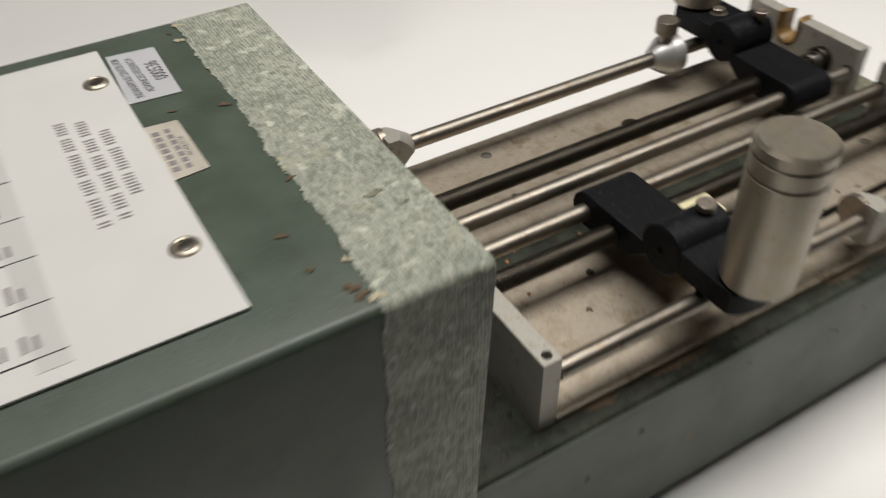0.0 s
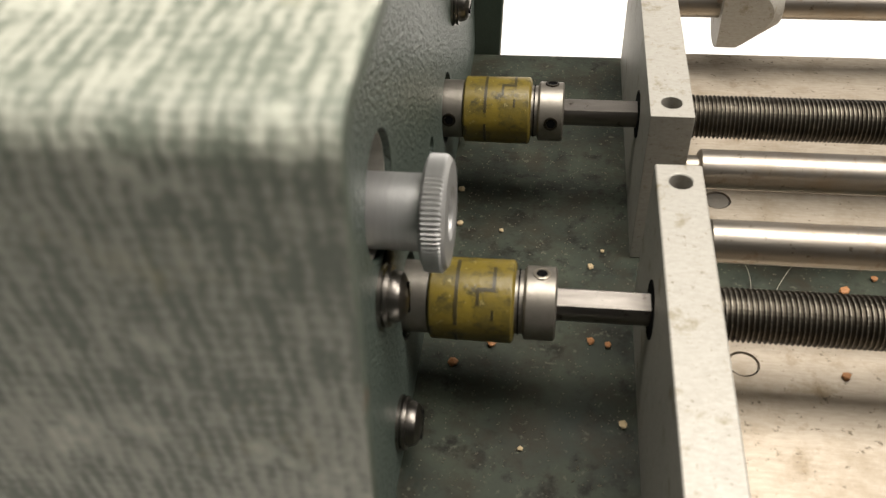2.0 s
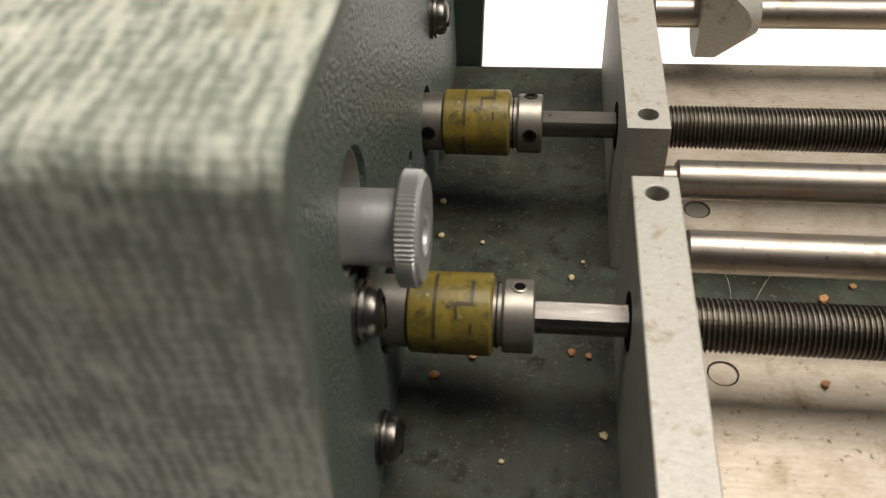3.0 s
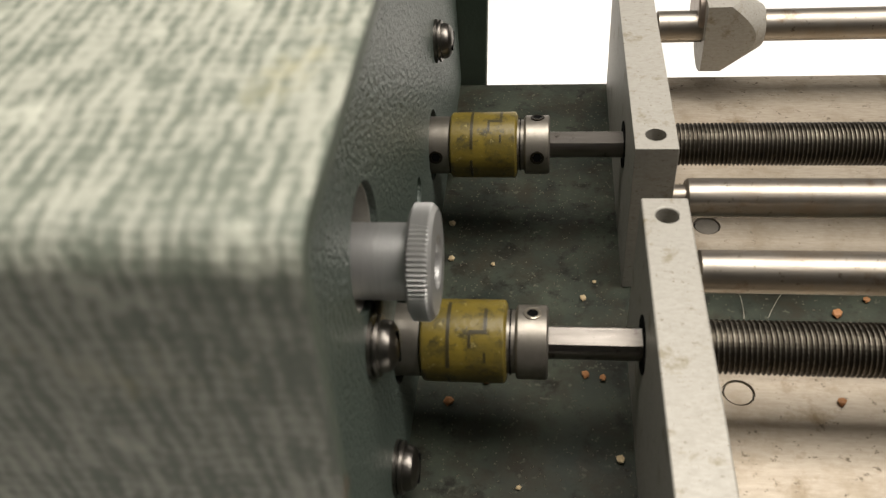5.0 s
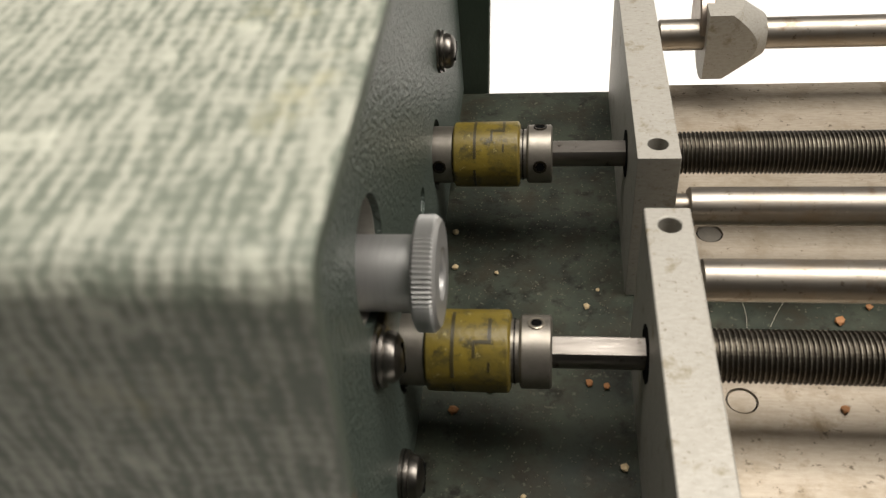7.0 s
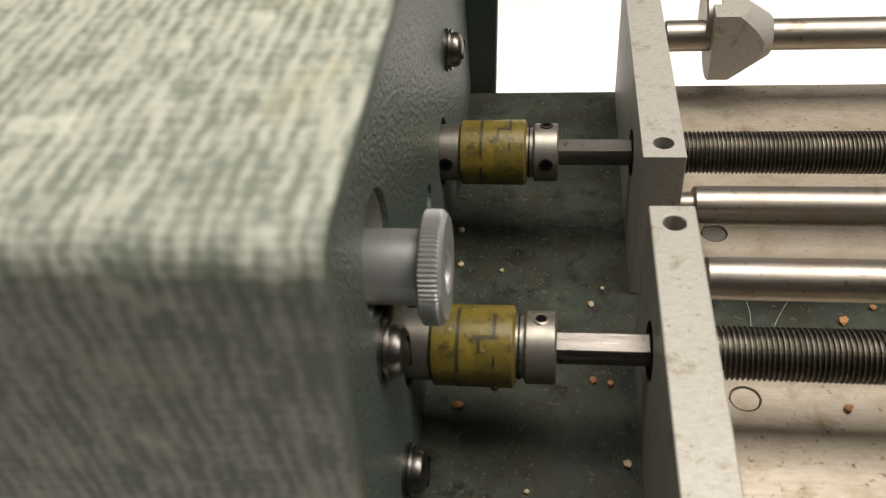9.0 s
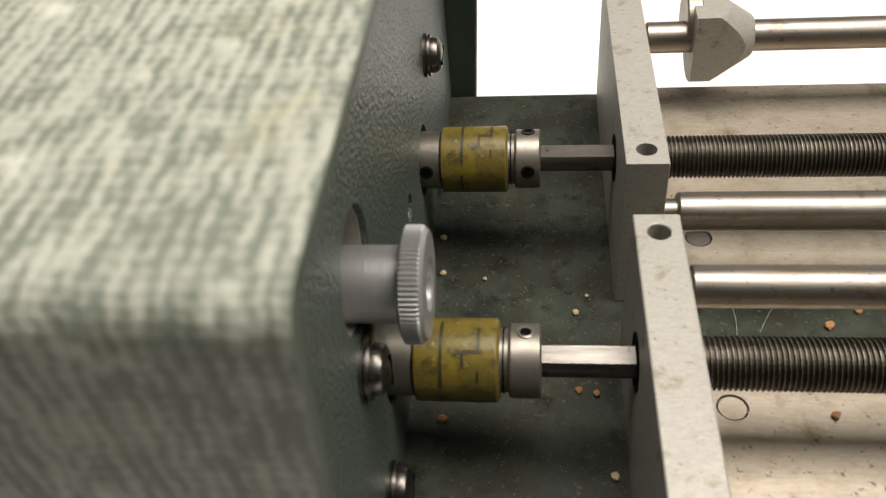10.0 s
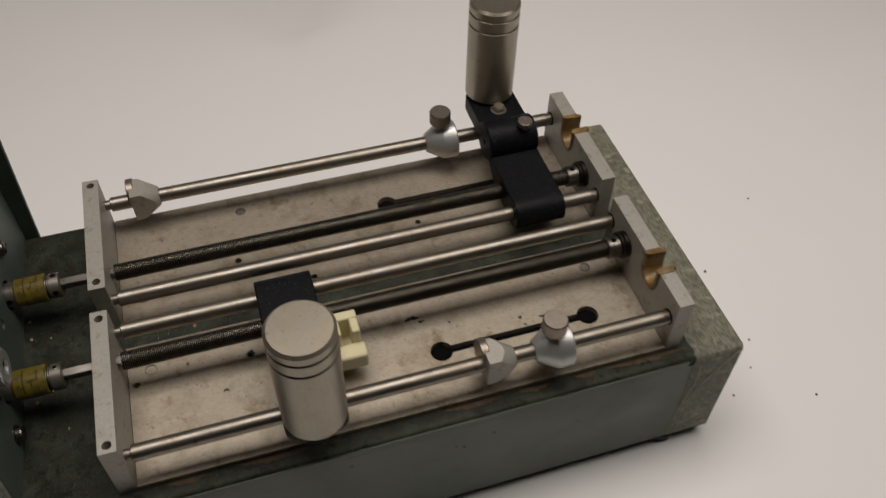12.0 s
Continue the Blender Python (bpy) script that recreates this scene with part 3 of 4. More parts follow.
def build_slide(side):
    """side: -1 the front unit, +1 the back unit; mirrored about the middle line."""
    s = side
    ya, yb = 0.0085 * s, 0.1017 * s
    o = (0.16, 0.055 * s, FLOOR)
    t = thing("slide_unit", o, ("aluminium deck with steel guide rods and lead screw, " + ("rust-stained front edge" if s < 0 else "brown stains")), "slide unit", group="slide units")
    slot_y = 0.065 * s
    holes = [(slot_outline(0.189, 0.286, slot_y, 0.0070, 0.0027), None), (circle(0.0185, 0.028 * s, 0.0036), 0.0012), (circle(0.300, 0.028 * s, 0.0036), 0.0012)]
    if s > 0:
        holes += [(circle(0.089, 0.0865, 0.0035), 0.0012), (circle(0.081, 0.0425, 0.0022), None), (circle(0.1265, 0.0150, 0.0020), None), (circle(0.205, 0.0425, 0.002), None)]
    else:
        holes += [(circle(0.0595, -0.0555, 0.0018), 0.002), (circle(0.0770, -0.0335, 0.0022), None), (circle(0.0095, -0.0365, 0.0020), None)]
    deck = part("deck_plate", slab(bmesh.new(), [(0.0052, ya), (0.3222, ya), (0.3222, yb), (0.0052, yb)], holes, FLOOR + 0.0002, DECK_TOP, flat), DECK, t, "stained brushed aluminium deck", offset=o)
    # Black sheet under the slot stands in for the shade down in it.
    part("slot_shade", box(bmesh.new(), 0.175, 0.300, slot_y - 0.010, slot_y + 0.010, FLOOR - 0.0001, FLOOR + 0.0003), DARK, deck, offset=o)
    if s > 0:
        part("deck_screw", lathe(bmesh.new(), [(DECK_TOP - 0.0013, 0.0032), (DECK_TOP - 0.0003, 0.0031)], (0.089, 0.0865, 0), "z", 24), HUB, deck, offset=o)
    part("deck_screw", lathe(bmesh.new(), [(DECK_TOP - 0.0013, 0.0032), (DECK_TOP - 0.0003, 0.0031)], (0.0185, 0.028 * s, 0), "z", 24), DECK if s < 0 else HUB, deck, offset=o)
    part("deck_screw", lathe(bmesh.new(), [(DECK_TOP - 0.0013, 0.0032), (DECK_TOP - 0.0003, 0.0031)], (0.300, 0.028 * s, 0), "z", 24), HUB, deck, offset=o)
    for x, y in [(0.0185, 0.028 * s), (0.300, 0.028 * s)] + ([(0.089, 0.0865)] if s > 0 else []):
        # Black disc below the screw paints the shade in the gap round it.
        part("screw_gap_shade", lathe(bmesh.new(), [(DECK_TOP - 0.0013, 0.0035), (DECK_TOP - 0.0011, 0.0035)], (x, y, 0), "z", 24), DARK, deck, offset=o)
    # end plate beside the housing
    holes = [(circle(0, y * s, 0.0024, 20), 0.012) for y in (0.014, 0.0968)]
    part("end_plate", slab(bmesh.new(), [(-0.0050, ya), (0.0048, ya), (0.0048, yb), (-0.0050, yb)], holes, FLOOR + 0.0002, TOP, flat), PLATE, t, "milled aluminium end plate", bevel=0.0004, offset=o)
    # end plate at the free end, with a notch lined in fibre
    c, zc, ro = 0.0658 * s, 0.1425, 0.0100
    arc = [(c + s * ro * math.cos(a), zc + ro * math.sin(a)) for a in (-math.pi * k / 20 for k in range(21))]
    outline = [(ya, FLOOR + 0.0002), (ya, TOP), (c - s * ro, TOP)] + arc[::-1] + [(c + s * ro, TOP), (yb, TOP), (yb, FLOOR + 0.0002)]
    part("end_plate", slab(bmesh.new(), outline, [], 0.3225, 0.3325, upright), PLATE, t, "milled aluminium end plate with a notch", bevel=0.0004, offset=o)
    def rim(x, r, up):
        """Half round below, straight up to the plate's top."""
        return [(x, c - r, up)] + [(x, c - r * math.cos(a), zc - r * math.sin(a)) for a in (math.pi * k / 24 for k in range(25))] + [(x, c + r, up)]
    bm = bmesh.new()
    loops = [[bm.verts.new(q) for q in rim(x, r, TOP + up)] for x, r, up in (
        (0.3224, ro - 0.0002, 0.0), (0.3216, ro - 0.0006, 0.0004), (0.3214, 0.0082, 0.0006), (0.3220, 0.0068, 0.0006), (0.3236, 0.0060, 0.0006), (0.3270, 0.0056, 0.0006), (0.3345, 0.0054, 0.0006), (0.3345, ro - 0.0022, 0.0006), (0.3325, ro - 0.0020, 0.0004), (0.3325, ro - 0.0002, 0.0))]
    for a, b in zip(loops, loops[1:] + loops[:1]):
        for k in range(len(a) - 1):
            bm.faces.new((a[k], a[k + 1], b[k + 1], b[k]))
    for k in (0, -1):
        bm.faces.new([q[k] for q in loops])
    part("notch_liner", bm, FIBRE, t, "worn brown fibre lining with a funnel-shaped bore", offset=o)
    # guide rods
    for y in (0.0125, 0.0945):
        bm = lathe(bmesh.new(), [(0.0046, 0.0032), (0.0082, 0.0032), (0.0083, 0.0042), (0.0088, 0.00476), (0.318, 0.00476), (0.3185, 0.0045), (0.3186, 0.0044), (0.3228, 0.0044)], (0, y * s, AXIS), seg=40)
        part("guide_rod", bm, STEEL, t, "ground steel guide rod", offset=o)
        # Black disc round the rod end paints the shade in its hole.
        part("rod_hole_shade", lathe(bmesh.new(), [(0.3218, 0.0050), (0.3226, 0.0050)], (0, y * s, AXIS), seg=28), DARK, t, offset=o)
    # lead screw
    screw = part("lead_screw", thread(bmesh.new(), 0.0075, 0.3095, 0.00556, 0.00048, 0.001058, 0.034 * s, AXIS), SCREW, t, "oily threaded steel lead screw", smooth=False, offset=o)
    screw.data.materials.append(CREST)
    bm = lathe(bmesh.new(), [(-0.0262, 0.0030), (-0.0258, 0.0034), (0.0070, 0.0034), (0.0071, 0.0048), (0.0078, 0.0048)], (0, 0.034 * s, AXIS), seg=32)
    bmesh.ops.bisect_plane(bm, geom=bm.verts[:] + bm.edges[:] + bm.faces[:], plane_co=(0, 0.034 * s, AXIS + 0.0027), plane_no=(0, -0.15, 1), clear_outer=True)
    bmesh.ops.holes_fill(bm, edges=[e for e in bm.edges if e.is_boundary])
    part("screw_shank", bm, SHANK, t, offset=o)
    # Black ring on the plate face paints the shade in the shaft hole.
    part("shaft_hole_shade", lathe(bmesh.new(), [(-0.0052, 0.0062), (-0.0047, 0.0062)], (0, 0.034 * s, AXIS), seg=28), DARK, t, offset=o)
    bm = lathe(bmesh.new(), [(0.3085, 0.0066), (0.3092, 0.0072), (0.3165, 0.0072), (0.3172, 0.0066)], (0, 0.034 * s, AXIS), seg=36)
    collar = part("screw_collar", bm, SHANK, t, "dark steel collar with a set screw", offset=o)
    part("set_screw", lathe(bmesh.new(), [(AXIS + 0.0069, 0.0017), (AXIS + 0.0074, 0.0016)], (0.3128, 0.034 * s - 0.0006, 0), "z", 16), DARK, collar, offset=o)
    bm = lathe(bmesh.new(), [(0.3172, 0.0084), (0.3183, 0.0092), (0.3196, 0.0084), (0.3200, 0.0090), (0.3226, 0.0090)], (0, 0.034 * s, AXIS), seg=36)
    part("thrust_bearing", bm, SCREW, t, "dark ringed thrust bearing", offset=o)


build_slide(-1)
build_slide(1)

# ---- couplings ----


def build_coupling(s):
    o = (-0.04, 0.034 * s, AXIS)
    t = thing("shaft_coupling", o, "steel shaft coupling with " + ("greasy dark" if s < 0 else "brighter") + " yellow sleeve", "coupling", group="shaft couplings")
    at = (0, 0.034 * s, AXIS)
    part("motor_hub", lathe(bmesh.new(), [(-0.070, 0.0076), (-0.0502, 0.0076), (-0.0500, 0.0070), (-0.0490, 0.0070)], at), HUB, t, offset=o)
    part("sleeve", lathe(bmesh.new(), [(-0.0500, 0.0078), (-0.0496, 0.0086), (-0.0330, 0.0087), (-0.0325, 0.0078)], at, seg=48), YELLOW, t, "yellow plastic sleeve", bevel=0.0002, offset=o)
    part("shaft_hub", lathe(bmesh.new(), [(-0.0330, 0.0066), (-0.0308, 0.0066), (-0.0306, 0.0074), (-0.0302, 0.0077), (-0.0245, 0.0077), (-0.0241, 0.0072)], at), HUB, t, offset=o)
    # Black ring paints the shade between sleeve and hub.
    part("shadow_gap", lathe(bmesh.new(), [(-0.0319, 0.0069), (-0.0316, 0.0069)], at), DARK, t, offset=o)
    # claw joints that show as dark grooves in the sleeve
    turn = 0.0 if s < 0 else -0.35
    for x0, x1, a0, a1 in ((-0.0446, -0.0437, -0.40, 1.40), (-0.0371, -0.0362, -0.14, 0.52), (-0.0401, -0.0362, 0.46, 0.55), (-0.0402, -0.0394, 0.50, 0.88), (-0.0371, -0.0364, 0.98, 1.22), (-0.0446, -0.0438, 1.75, 2.5)):
        bm = bmesh.new()
        k = max(2, int((a1 - a0) / 0.08))
        rows = []
        for i in range(k + 1):
            a = turn + a0 + (a1 - a0) * i / k
            rows.append([bm.verts.new((x, at[1] - r * math.sin(a), at[2] + r * math.cos(a))) for x, r in ((x0, 0.0082), (x0 + 0.0001, 0.00876), (x1 - 0.0001, 0.00876), (x1, 0.0082))])
        for a, b in zip(rows, rows[1:]):
            for j in range(4):
                bm.faces.new((a[j], a[(j + 1) % 4], b[(j + 1) % 4], b[j]))
        part("sleeve_joint", bm, GREASE, t, offset=o)
    for x, a in ((-0.0273, -8),) if s < 0 else ((-0.0273, -12), (-0.0273, 79), (-0.0535, 78)):
        n = Vector((0, -math.sin(radians(a)), math.cos(radians(a))))
        bm = lathe(bmesh.new(), [(0.0070, 0.0018), (0.00785, 0.0018), (0.00795, 0.0016), (0.0079, 0.0012), (0.0074, 0.0011)], (0, 0, 0), "z", 20)
        bmesh.ops.rotate(bm, verts=bm.verts, matrix=n.to_track_quat("Z", "Y").to_matrix())
        bmesh.ops.translate(bm, verts=bm.verts, vec=(x, at[1], at[2]))
        ss = part("set_screw", bm, NICKEL if s < 0 else SCREW, t, "socket set screw", offset=o)
        bm = lathe(bmesh.new(), [(0.0075, 0.0012), (0.00785, 0.0012)], (0, 0, 0), "z", 6)
        bmesh.ops.rotate(bm, verts=bm.verts, matrix=n.to_track_quat("Z", "Y").to_matrix())
        bmesh.ops.translate(bm, verts=bm.verts, vec=(x, at[1], at[2]))
        part("socket", bm, DARK, ss, offset=o)


build_coupling(-1)
build_coupling(1)

# ---- knurled knob on the end panel ----


def build_knob():
    o = (-0.057, -0.0455, 0.1695)
    t = thing("adjusting_knob", o, "turned aluminium knob with a knurled rim on the green panel", "knob")
    part("hub", lathe(bmesh.new(), [(-0.072, 0.0068), (-0.0474, 0.0068), (-0.0472, 0.0064)], (0, o[1], o[2]), seg=48), KNOB, t, offset=o)
    bm = lathe(bmesh.new(), [(-0.0478, 0.0066), (-0.0476, 0.0094), (-0.0471, 0.0103), (-0.0443, 0.0103), (-0.0438, 0.0098), (-0.0433, 0.0092), (-0.0432, 0.0048), (-0.0436, 0.0044), (-0.0452, 0.0043)], (0, o[1], o[2]), seg=150, ripple=((2, 3), -0.0005))
    part("knurled_rim", bm, KNOB, t, "knurled rim", offset=o, smooth=False)
    bore = part("bore", lathe(bmesh.new(), [(-0.0453, 0.0042), (-0.0448, 0.0042), (-0.0446, 0.0038)], (0, o[1], o[2]), seg=28), SHANK, t, "dark slotted screw end in the bore", offset=o)
    part("slot", box(bmesh.new(), -0.0447, -0.0444, o[1] - 0.0034, o[1] + 0.0034, o[2] - 0.0005, o[2] + 0.0005), DARK, bore, offset=o)


build_knob()

# ---- carriages with their cylinders ----


def build_carriage(xc, s, label, screw_y=0.0685):
    o = (xc, 0.065 * s, AXIS)
    t = thing("carriage", o, label, "carriage", group="carriages")
    x0, x1 = xc - 0.0172, xc + 0.0172
    # inner arm, clasping the inner guide rod
    arm = [(0.0118 + 0.0105 * math.cos(a), AXIS + 0.0005 + 0.0105 * math.sin(a)) for a in (math.pi * (0.5 + k / 12) for k in range(13))]
    arm += [(0.020, 0.1262), (0.043, 0.1290), (0.050, 0.1320), (0.060, 0.1400), (0.060, 0.1465)]
    arm += [(0.020, 0.1462)]
    part("inner_arm", slab(bmesh.new(), [(y * s, z) for y, z in arm], [], x0, x1, upright), BLACK, t, "black anodised arm", bevel=0.0008, offset=o)
    # barrel
    b = lathe(bmesh.new(), [(x0 - 0.0004, 0.0126), (x0 + 0.0004, 0.0136), (x1 - 0.0004, 0.0136), (x1 + 0.0004, 0.0126)], (0, 0.0690 * s, 0.1500), seg=48)
    barrel = part("barrel", b, BLACK, t, "black round barrel", offset=o)
    # Flat black disc paints the shade inside the hole in the barrel end.
    part("end_hole_shade", lathe(bmesh.new(), [(x0 - 0.0006, 0.0018), (x0 - 0.0003, 0.0018)], (0, 0.0690 * s, 0.1500), seg=16), DARK, barrel, offset=o)
    bm = lathe(bmesh.new(), [(0.156, 0.0021), (0.1642, 0.0021), (0.1644, 0.0047), (0.1648, 0.0051), (0.1680, 0.0051), (0.1684, 0.0046), (0.1684, 0.0020), (0.1680, 0.0016)], (xc + 0.0085, screw_y * s, 0), "z", 32)
    part("thumb_screw", bm, BRASSY, t, "small brownish thumb screw", offset=o)
    # outer arm that carries the cylinder
    pts = [(x0, 0.074 * s), (x1, 0.074 * s), (x1, 0.108 * s)]
    pts += [(xc + 0.0172 * math.cos(a), s * (0.1115 + 0.0080 * math.sin(a))) for a in (math.pi * k / 16 for k in range(1, 16))]
    pts += [(x0, 0.108 * s)]
    part("outer_arm", slab(bmesh.new(), pts, [], 0.1440, 0.1568, flat), BLACK, t, "black rounded arm end", bevel=0.0008, offset=o)
    return t


def build_cylinder(xc, s, label):
    o = (xc, 0.1115 * s, 0.1570)
    t = thing("metal_cylinder", o, label, "cylinder", group="carriage cylinders")
    R, z0, z1 = 0.0170, 0.1570, 0.2330
    at = (xc, 0.1115 * s, 0)
    part("cylinder_body", lathe(bmesh.new(), [(z0, R - 0.0022), (z0 + 0.0008, R - 0.0010), (z0 + 0.0024, R), (z1 - 0.0168, R), (z1 - 0.0163, R - 0.0005), (z1 - 0.0163, R * 0.5)], at, "z", 72), NICKEL, t, offset=o)
    part("groove_ring", lathe(bmesh.new(), [(z1 - 0.0163, R - 0.0008), (z1 - 0.0154, R - 0.0008), (z1 - 0.0153, R - 0.0005), (z1 - 0.0148, R), (z1 - 0.0079, R), (z1 - 0.0074, R - 0.0005)], at, "z", 72), NICKEL, t, offset=o)
    part("cap", lathe(bmesh.new(), [(z1 - 0.0074, R - 0.0008), (z1 - 0.0065, R - 0.0008), (z1 - 0.0064, R - 0.0005), (z1 - 0.0059, R), (z1 - 0.0016, R), (z1, R - 0.0016), (z1, R * 0.5)], at, "z", 72), NICKEL, t, offset=o)
    return t


front_carriage = build_carriage(0.105, -1, "black anodised carriage with a cream nylon nut block")
nut_at = (0.105, -0.065, AXIS)
nut = part("nylon_nut_block", box(bmesh.new(), 0.1215, 0.1412, -0.0500, -0.0440, 0.1265, 0.1475), NYLON, front_carriage, "cream nylon nut block", bevel=0.001, offset=nut_at)
part("prong", box(bmesh.new(), 0.1217, 0.1300, -0.0600, -0.0498, 0.1265, 0.1473), NYLON, nut, bevel=0.001, offset=nut_at)
part("prong", box(bmesh.new(), 0.1360, 0.1410, -0.0600, -0.0498, 0.1265, 0.1473), NYLON, nut, bevel=0.001, offset=nut_at)
part("web", box(bmesh.new(), 0.1280, 0.1370, -0.0600, -0.0498, 0.1262, 0.1300), NYLON, nut, bevel=0.0006, offset=nut_at)
part("foot", box(bmesh.new(), 0.1215, 0.1430, -0.0700, -0.0596, 0.1240, 0.1365), NYLON, nut, bevel=0.0014, offset=nut_at)
build_carriage(0.2785, 1, "black anodised carriage with a scuffed top near the notched plates", 0.0625)
build_cylinder(0.105, -1, "satin nickel cylinder with two grooves on the front carriage")
build_cylinder(0.2785, 1, "satin nickel cylinder with two grooves on the back carriage")
bolt = thing("hex_bolt", (0.2785, 0.0905, 0.1568), "bright hexagon bolt head on the back carriage arm", "bolt")
part("bolt_head", lathe(bmesh.new(), [(0.1568, 0.0044), (0.1603, 0.0044), (0.1611, 0.0036)], (0.2785, 0.0905, 0), "z", 6), NICKEL, bolt, offset=(0.2785, 0.0905, 0.1568), smooth=False)
part("washer", lathe(bmesh.new(), [(0.1568, 0.0056), (0.1575, 0.0056)], (0.2785, 0.0905, 0), "z", 28), HUB, bolt, offset=(0.2785, 0.0905, 0.1568))

# ---- stops on the outer rods ----


def build_flat_stop(x, s, label):
    """Coned collar with one milled flat and a set screw behind."""
    o = (x, 0.0945 * s, AXIS)
    t = thing("stop_collar", o, label, "stop collar", group="stop collars")
    bm = lathe(bmesh.new(), [(x + 0.0020, 0.0136), (x + 0.0080, 0.0136), (x + 0.0195, 0.0064), (x + 0.0200, 0.0058)], (0, o[1], o[2]), seg=64)
    for co, no in (((0, o[1] - 0.0080, 0), (0, -1, 0)), ((0, 0, AXIS + 0.0105), (0, 0, 1))):
        bmesh.ops.bisect_plane(bm, geom=bm.verts[:] + bm.edges[:] + bm.faces[:], plane_co=co, plane_no=no, clear_outer=True)
        bmesh.ops.holes_fill(bm, edges=[e for e in bm.edges if e.is_boundary])
    part("collar", bm, PLATE, t, "machined aluminium cone with milled flats", offset=o)
    bm = lathe(bmesh.new(), [(x + 0.0002, 0.0088), (x + 0.0006, 0.0094), (x + 0.0044, 0.0094), (x + 0.0048, 0.0090)], (0, o[1] + 0.0050, o[2] + 0.0026), seg=48)
    bmesh.ops.bisect_plane(bm, geom=bm.verts[:] + bm.edges[:] + bm.faces[:], plane_co=(0, o[1] - 0.0050, 0), plane_no=(0, -1, 0), clear_outer=True)
    bmesh.ops.holes_fill(bm, edges=[e for e in bm.edges if e.is_boundary])
    # Darker steel than the collar: shade on the flange's end is put into it.
    part("round_flange", bm, BRASSY, t, "round flange, in darker steel for its shaded end face", offset=o)


def build_cone_stop(x, s, label):
    o = (x, 0.0945 * s, AXIS)
    t = thing("stop_collar", o, label, "stop collar", group="stop collars")
    bm = lathe(bmesh.new(), [(x, 0.0060), (x + 0.0005, 0.0066), (x + 0.0115, 0.0132), (x + 0.0125, 0.0136), (x + 0.0212, 0.0136), (x + 0.0220, 0.0128)], (0, o[1], o[2]), seg=64)
    part("collar", bm, KNOB, t, "turned bright aluminium cone", offset=o)
    z = AXIS
    bm = lathe(bmesh.new(), [(z + 0.010, 0.0036), (z + 0.0165, 0.0036), (z + 0.0168, 0.0066), (z + 0.0176, 0.0074), (z + 0.0262, 0.0074), (z + 0.0270, 0.0066)], (x + 0.0110, o[1], 0), "z", 72, ripple=((3, 4), -0.0003))
    part("thumb_screw", bm, BRASSY, t, "knurled brownish thumb screw", offset=o)


build_flat_stop(0.0200, 1, "aluminium stop collar beside the back end plate")
build_flat_stop(0.2030, -1, "aluminium stop collar with a milled flat on the front rod")
build_cone_stop(0.2255, 1, "coned aluminium stop collar with thumb screw on the back rod")
build_cone_stop(0.2350, -1, "coned aluminium stop collar with thumb screw on the front rod")

RUST_SPOTS = [(-0.0845, -0.1015, 0.0026, 1.3), (-0.0835, -0.1060, 0.0022, 1.5), (-0.0785, -0.0375, 0.0016, 1.4), (-0.0812, 0.0240, 0.0019, 1.6), (-0.0940, -0.0665, 0.0016, 1.7), (-0.0820, 0.0970, 0.0011, 1.2), (-0.1010, 0.0300, 0.0010, 1.9), (-0.0925, -0.0870, 0.0011, 2.0)]
GLUE_SPOTS = [(-0.0795, -0.1090, 0.0026, 1.1), (-0.0805, -0.0885, 0.0018, 0.8), (-0.0780, -0.0310, 0.0016, 0.7), (-0.0800, 0.0880, 0.0021, 1.3), (-0.0770, 0.0560, 0.0013, 0.8), (-0.0760, 0.1030, 0.0020, 1.6)]
PAINT_CHIPS = [(0.050, 0.084, 0.0020), (0.189, 0.077, 0.0013), (0.019, 0.068, 0.0018), (0.208, 0.085, 0.0012), (0.184, 0.080, 0.0010), (0.120, 0.091, 0.0010), (0.265, 0.070, 0.0009)]

# ---- crumbs, fibres ----


def crumb(x, y, z, r, material, label):
    bm = bmesh.new()
    bmesh.ops.create_icosphere(bm, subdivisions=1, radius=r)
    k = random.Random(int(x * 1e5) + 7)
    for v in bm.verts:
        v.co = Vector((v.co.x * k.uniform(0.7, 1.3), v.co.y * k.uniform(0.7, 1.3), v.co.z * k.uniform(0.5, 0.9)))
    bmesh.ops.translate(bm, verts=bm.verts, vec=(0, 0, -min(v.co.z for v in bm.verts)))
    ob = part("crumb", bm, material, smooth=False)
    ob.location = (x, y, z)
    return tagged(ob, label, "crumb", group="crumbs")


for x, y, r, pale in ((-0.0515, 0.0320, 0.0010, 1), (-0.0505, 0.0180, 0.0010, 1), (-0.0470, -0.0300, 0.0013, 0), (-0.0150, 0.0040, 0.0009, 1), (-0.0385, -0.0240, 0.0011, 0),
                      (-0.0080, -0.0440, 0.0011, 1), (0.0470, 0.0000, 0.0014, 0), (0.0550, 0.0050, 0.0009, 0), (-0.0150, -0.0210, 0.0010, 0), (-0.0110, -0.0220, 0.0009, 0),
                      (-0.0390, 0.0160, 0.0006, 1), (0.0950, -0.0020, 0.0011, 0), (-0.0300, -0.0520, 0.0006, 1), (-0.0120, 0.0100, 0.0006, 1)):
    crumb(x, y, FLOOR + 0.0001, r, CRUMB_PALE if pale else CRUMB, ("pale" if pale else "orange") + " dry crumb on the green metal floor")
for x, y, r in ((0.0400, -0.0300, 0.0011), (0.0080, 0.0600, 0.0006), (0.3100, -0.0200, 0.0007)):
    crumb(x, y, DECK_TOP, r, CRUMB, "orange dry crumb on the aluminium deck")


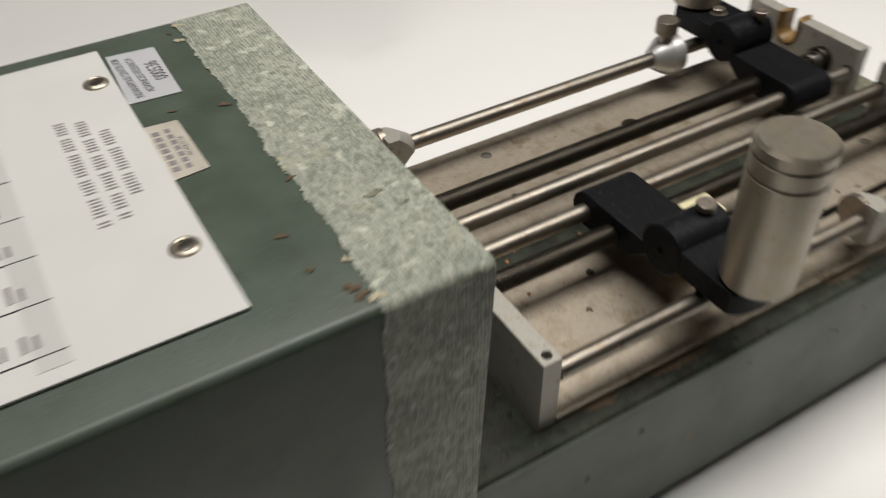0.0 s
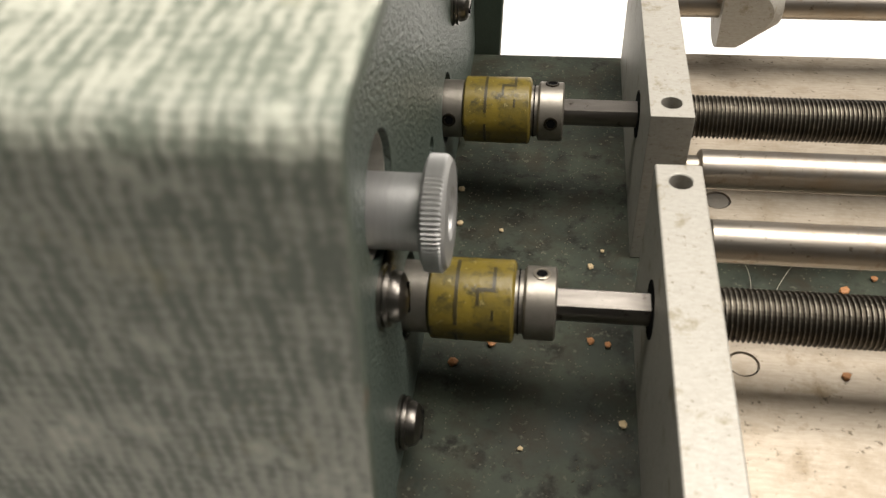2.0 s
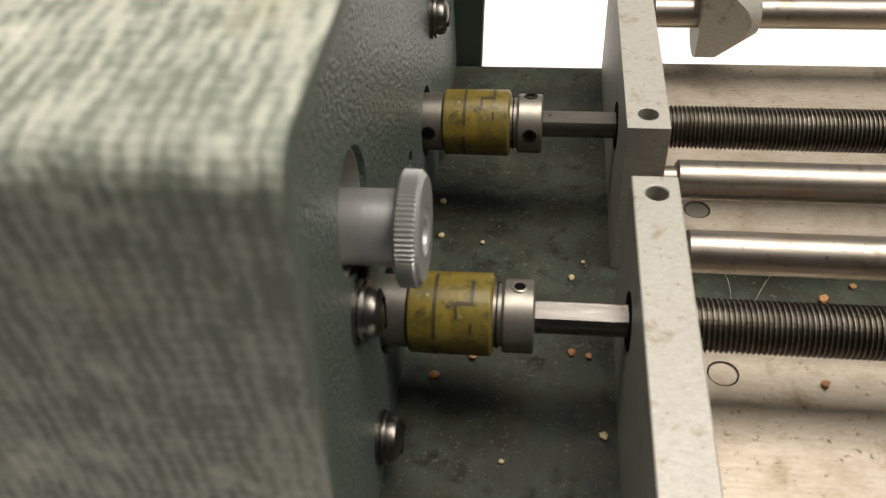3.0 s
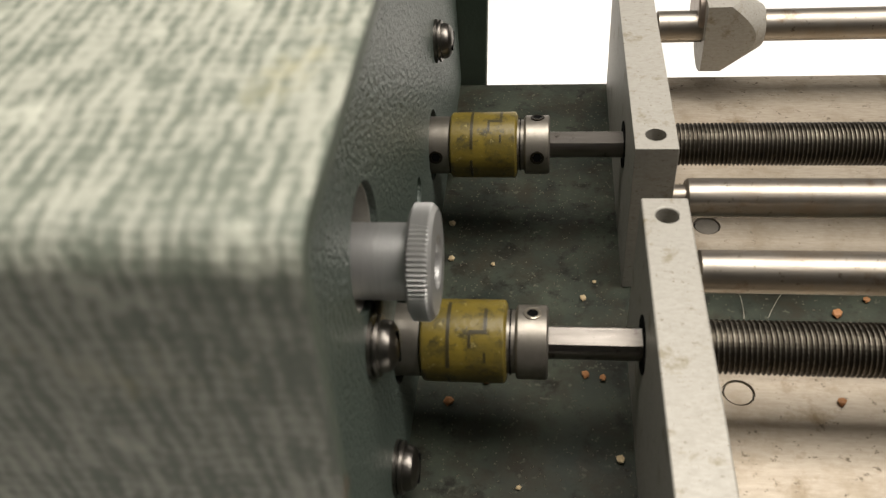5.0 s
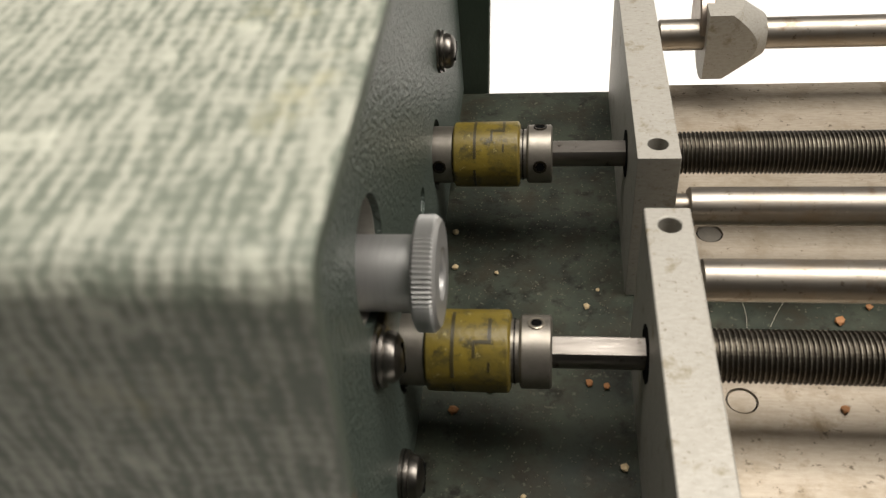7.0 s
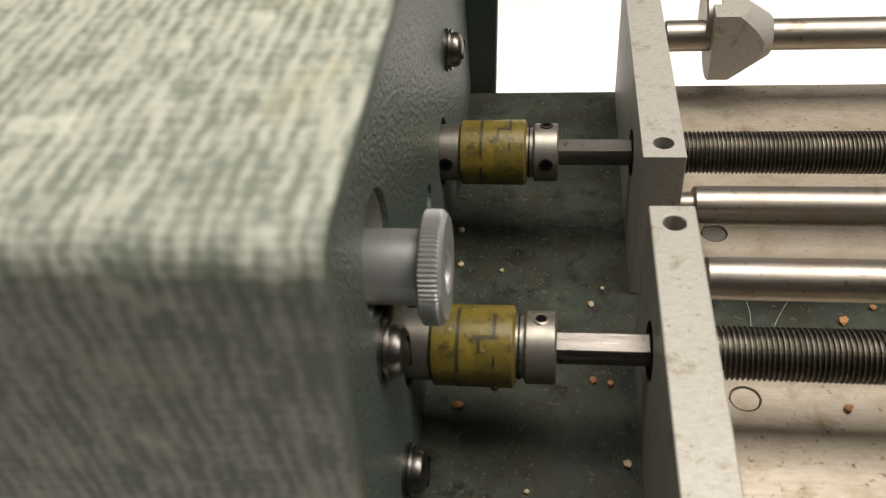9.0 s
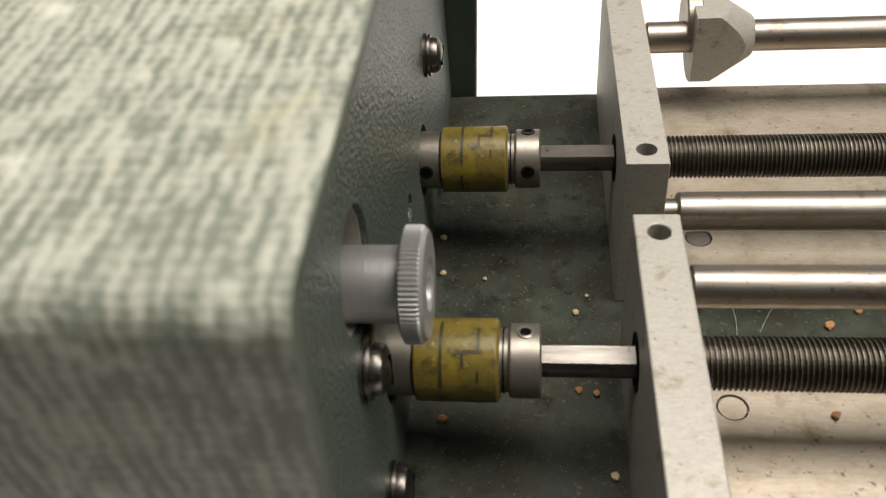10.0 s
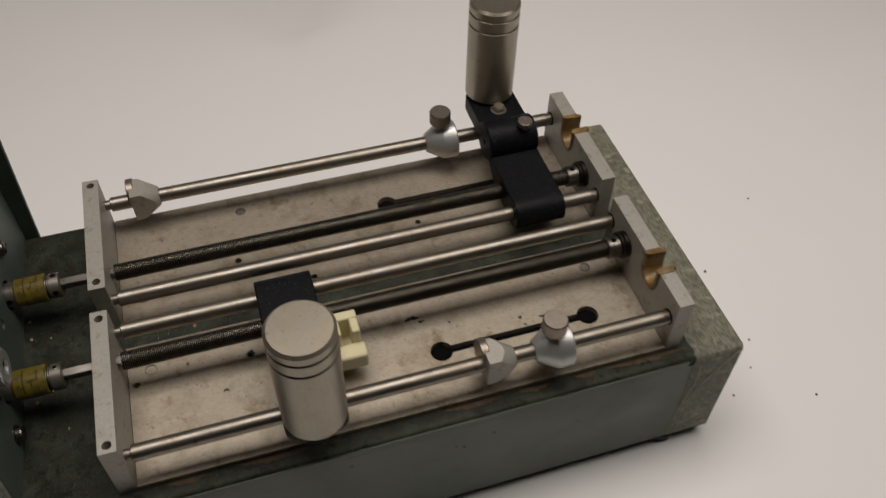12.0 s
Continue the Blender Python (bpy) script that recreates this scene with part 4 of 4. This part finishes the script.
def blotch(name, x, y, z, r, material, stretch=1.0, seed=1):
    """A thin irregular flake or stain lying flat."""
    k = random.Random(seed)
    n = 18
    ph = [k.uniform(0, 6.28) for _ in range(4)]
    bm = bmesh.new()
    low, up = [], []
    for i in range(n):
        a = 2 * math.pi * i / n
        q = r * (1 + 0.35 * math.sin(2 * a + ph[0]) + 0.25 * math.sin(3 * a + ph[1]) + 0.2 * math.sin(5 * a + ph[2]))
        low.append(bm.verts.new((q * math.cos(a) * stretch, q * math.sin(a), 0)))
        up.append(bm.verts.new((0.9 * q * math.cos(a) * stretch, 0.9 * q * math.sin(a), 0.00012)))
    for i in range(n):
        bm.faces.new((low[i], low[(i + 1) % n], up[(i + 1) % n], up[i]))
    bm.faces.new(up)
    bm.faces.new(low[::-1])
    ob = part(name, bm, material)
    ob.location = (x, y, z)
    return ob


SCAR = plain("black_scar", (0.03, 0.025, 0.02), rough=0.8, vary=0.5, scale=500)
for i, (x, y, r, st) in enumerate(((0.178, -0.0360, 0.0020, 1.6), (0.1830, -0.0400, 0.0012, 1.2), (0.0780, -0.0325, 0.0014, 1.2), (0.2440, -0.0545, 0.0009, 1.8), (0.2455, -0.0605, 0.0010, 0.8),
                                   (0.2580, -0.0575, 0.0010, 1.5), (0.2000, -0.0455, 0.0008, 0.7), (0.2930, -0.0120, 0.0012, 1.5))):
    tagged(blotch("scar", x, y, DECK_TOP + 0.0001, r, SCAR, st, i + 3), "small black scar on the aluminium deck", "scar", group="deck scars")
for i, (x, y, r, st) in enumerate(RUST_SPOTS):
    tagged(blotch("rust_spot", x, y, COVER + 0.0004, 0.75 * r, RUST, st, i + 30), "small brown rust spot on the green cover", "rust spot", group="rust spots")
GLUE = plain("old_glue", (0.46, 0.41, 0.28), rough=0.6, vary=0.45, scale=300, relief=0.3)
for i, (x, y, r, st) in enumerate(GLUE_SPOTS):
    tagged(blotch("glue_spot", x, y, COVER + 0.0005, 0.8 * r, GLUE, st, i + 60), "yellowed glue spot beside the tape residue", "glue spot", group="glue spots")
for i, (x, z, r) in enumerate(PAINT_CHIPS):
    chip = tagged(blotch("paint_chip", x, -0.1127, z, r, SCAR, 0.7, i + 80), "small dark chip in the green front panel", "paint chip", group="paint chips")
    chip.rotation_euler = (radians(90), 0, 0)


def fibre(points, radius, label):
    cu = bpy.data.curves.new("fibre", "CURVE")
    cu.dimensions, cu.bevel_depth, cu.bevel_resolution = "3D", radius, 1
    sp = cu.splines.new("NURBS")
    sp.points.add(len(points) - 1)
    for q, p in zip(sp.points, points):
        q.co = (*p, 1)
    sp.order_u, sp.use_endpoint_u = 3, True
    tmp = bpy.data.objects.new("fibre", cu)
    me = bpy.data.meshes.new_from_object(tmp)
    bpy.data.objects.remove(tmp)
    me.materials.clear()
    me.materials.append(FLUFF)
    return tagged(new("fibre", me), label, "fibre", group="loose fibres")


fibre([(0.016, 0.013, 0.1095), (0.021, 0.009, 0.112), (0.025, 0.003, 0.110), (0.024, -0.004, 0.1085)], 0.00005, "thin pale fibre on the green floor")
fibre([(0.030, -0.002, 0.1085), (0.033, 0.004, 0.111), (0.040, 0.010, 0.113), (0.050, 0.012, 0.113)], 0.00005, "thin curved pale fibre across the floor")
fibre([(0.3700, -0.1134, 0.106), (0.3560, -0.1135, 0.086), (0.3450, -0.1135, 0.060), (0.3420, -0.1134, 0.050)], 0.0003, "pale loose thread on the worn end")
fibre([(0.3455, -0.1050, 0.1085), (0.3445, -0.1134, 0.104), (0.3460, -0.1136, 0.080), (0.3420, -0.1135, 0.055)], 0.0003, "pale loose thread hanging over the worn end")

# dust on the floor of the machine, far too fine to count
bm = bmesh.new()
k = random.Random(12)
for _ in range(2400):
    x, y = k.uniform(-0.056, 0.0), k.uniform(-0.10, 0.10)
    if k.random() < 0.25:
        x, y = k.uniform(0.01, 0.31), k.uniform(-0.008, 0.008)
    r = k.uniform(0.00012, 0.0003)
    z = FLOOR + 0.0001
    v = [bm.verts.new((x + r, y, z)), bm.verts.new((x - r * 0.6, y + r, z)), bm.verts.new((x - r * 0.6, y - r, z)), bm.verts.new((x, y, z + r))]
    for f in ((0, 1, 3), (1, 2, 3), (2, 0, 3), (0, 2, 1)):
        bm.faces.new([v[i] for i in f])
tagged(part("dust", bm, DUST, smooth=False), "fine pale dust on the green metal floor", "dust", kind="stuff")

for x, y, r in ((0.448, 0.020, 0.0012), (0.527, 0.085, 0.0009), (0.410, -0.093, 0.0011), (0.447, -0.052, 0.0009), (0.435, -0.075, 0.0008), (0.470, -0.110, 0.0009)):
    crumb(x, y, 0.0, r, CRUMB_DARK, "tiny dark grain on the white paper")
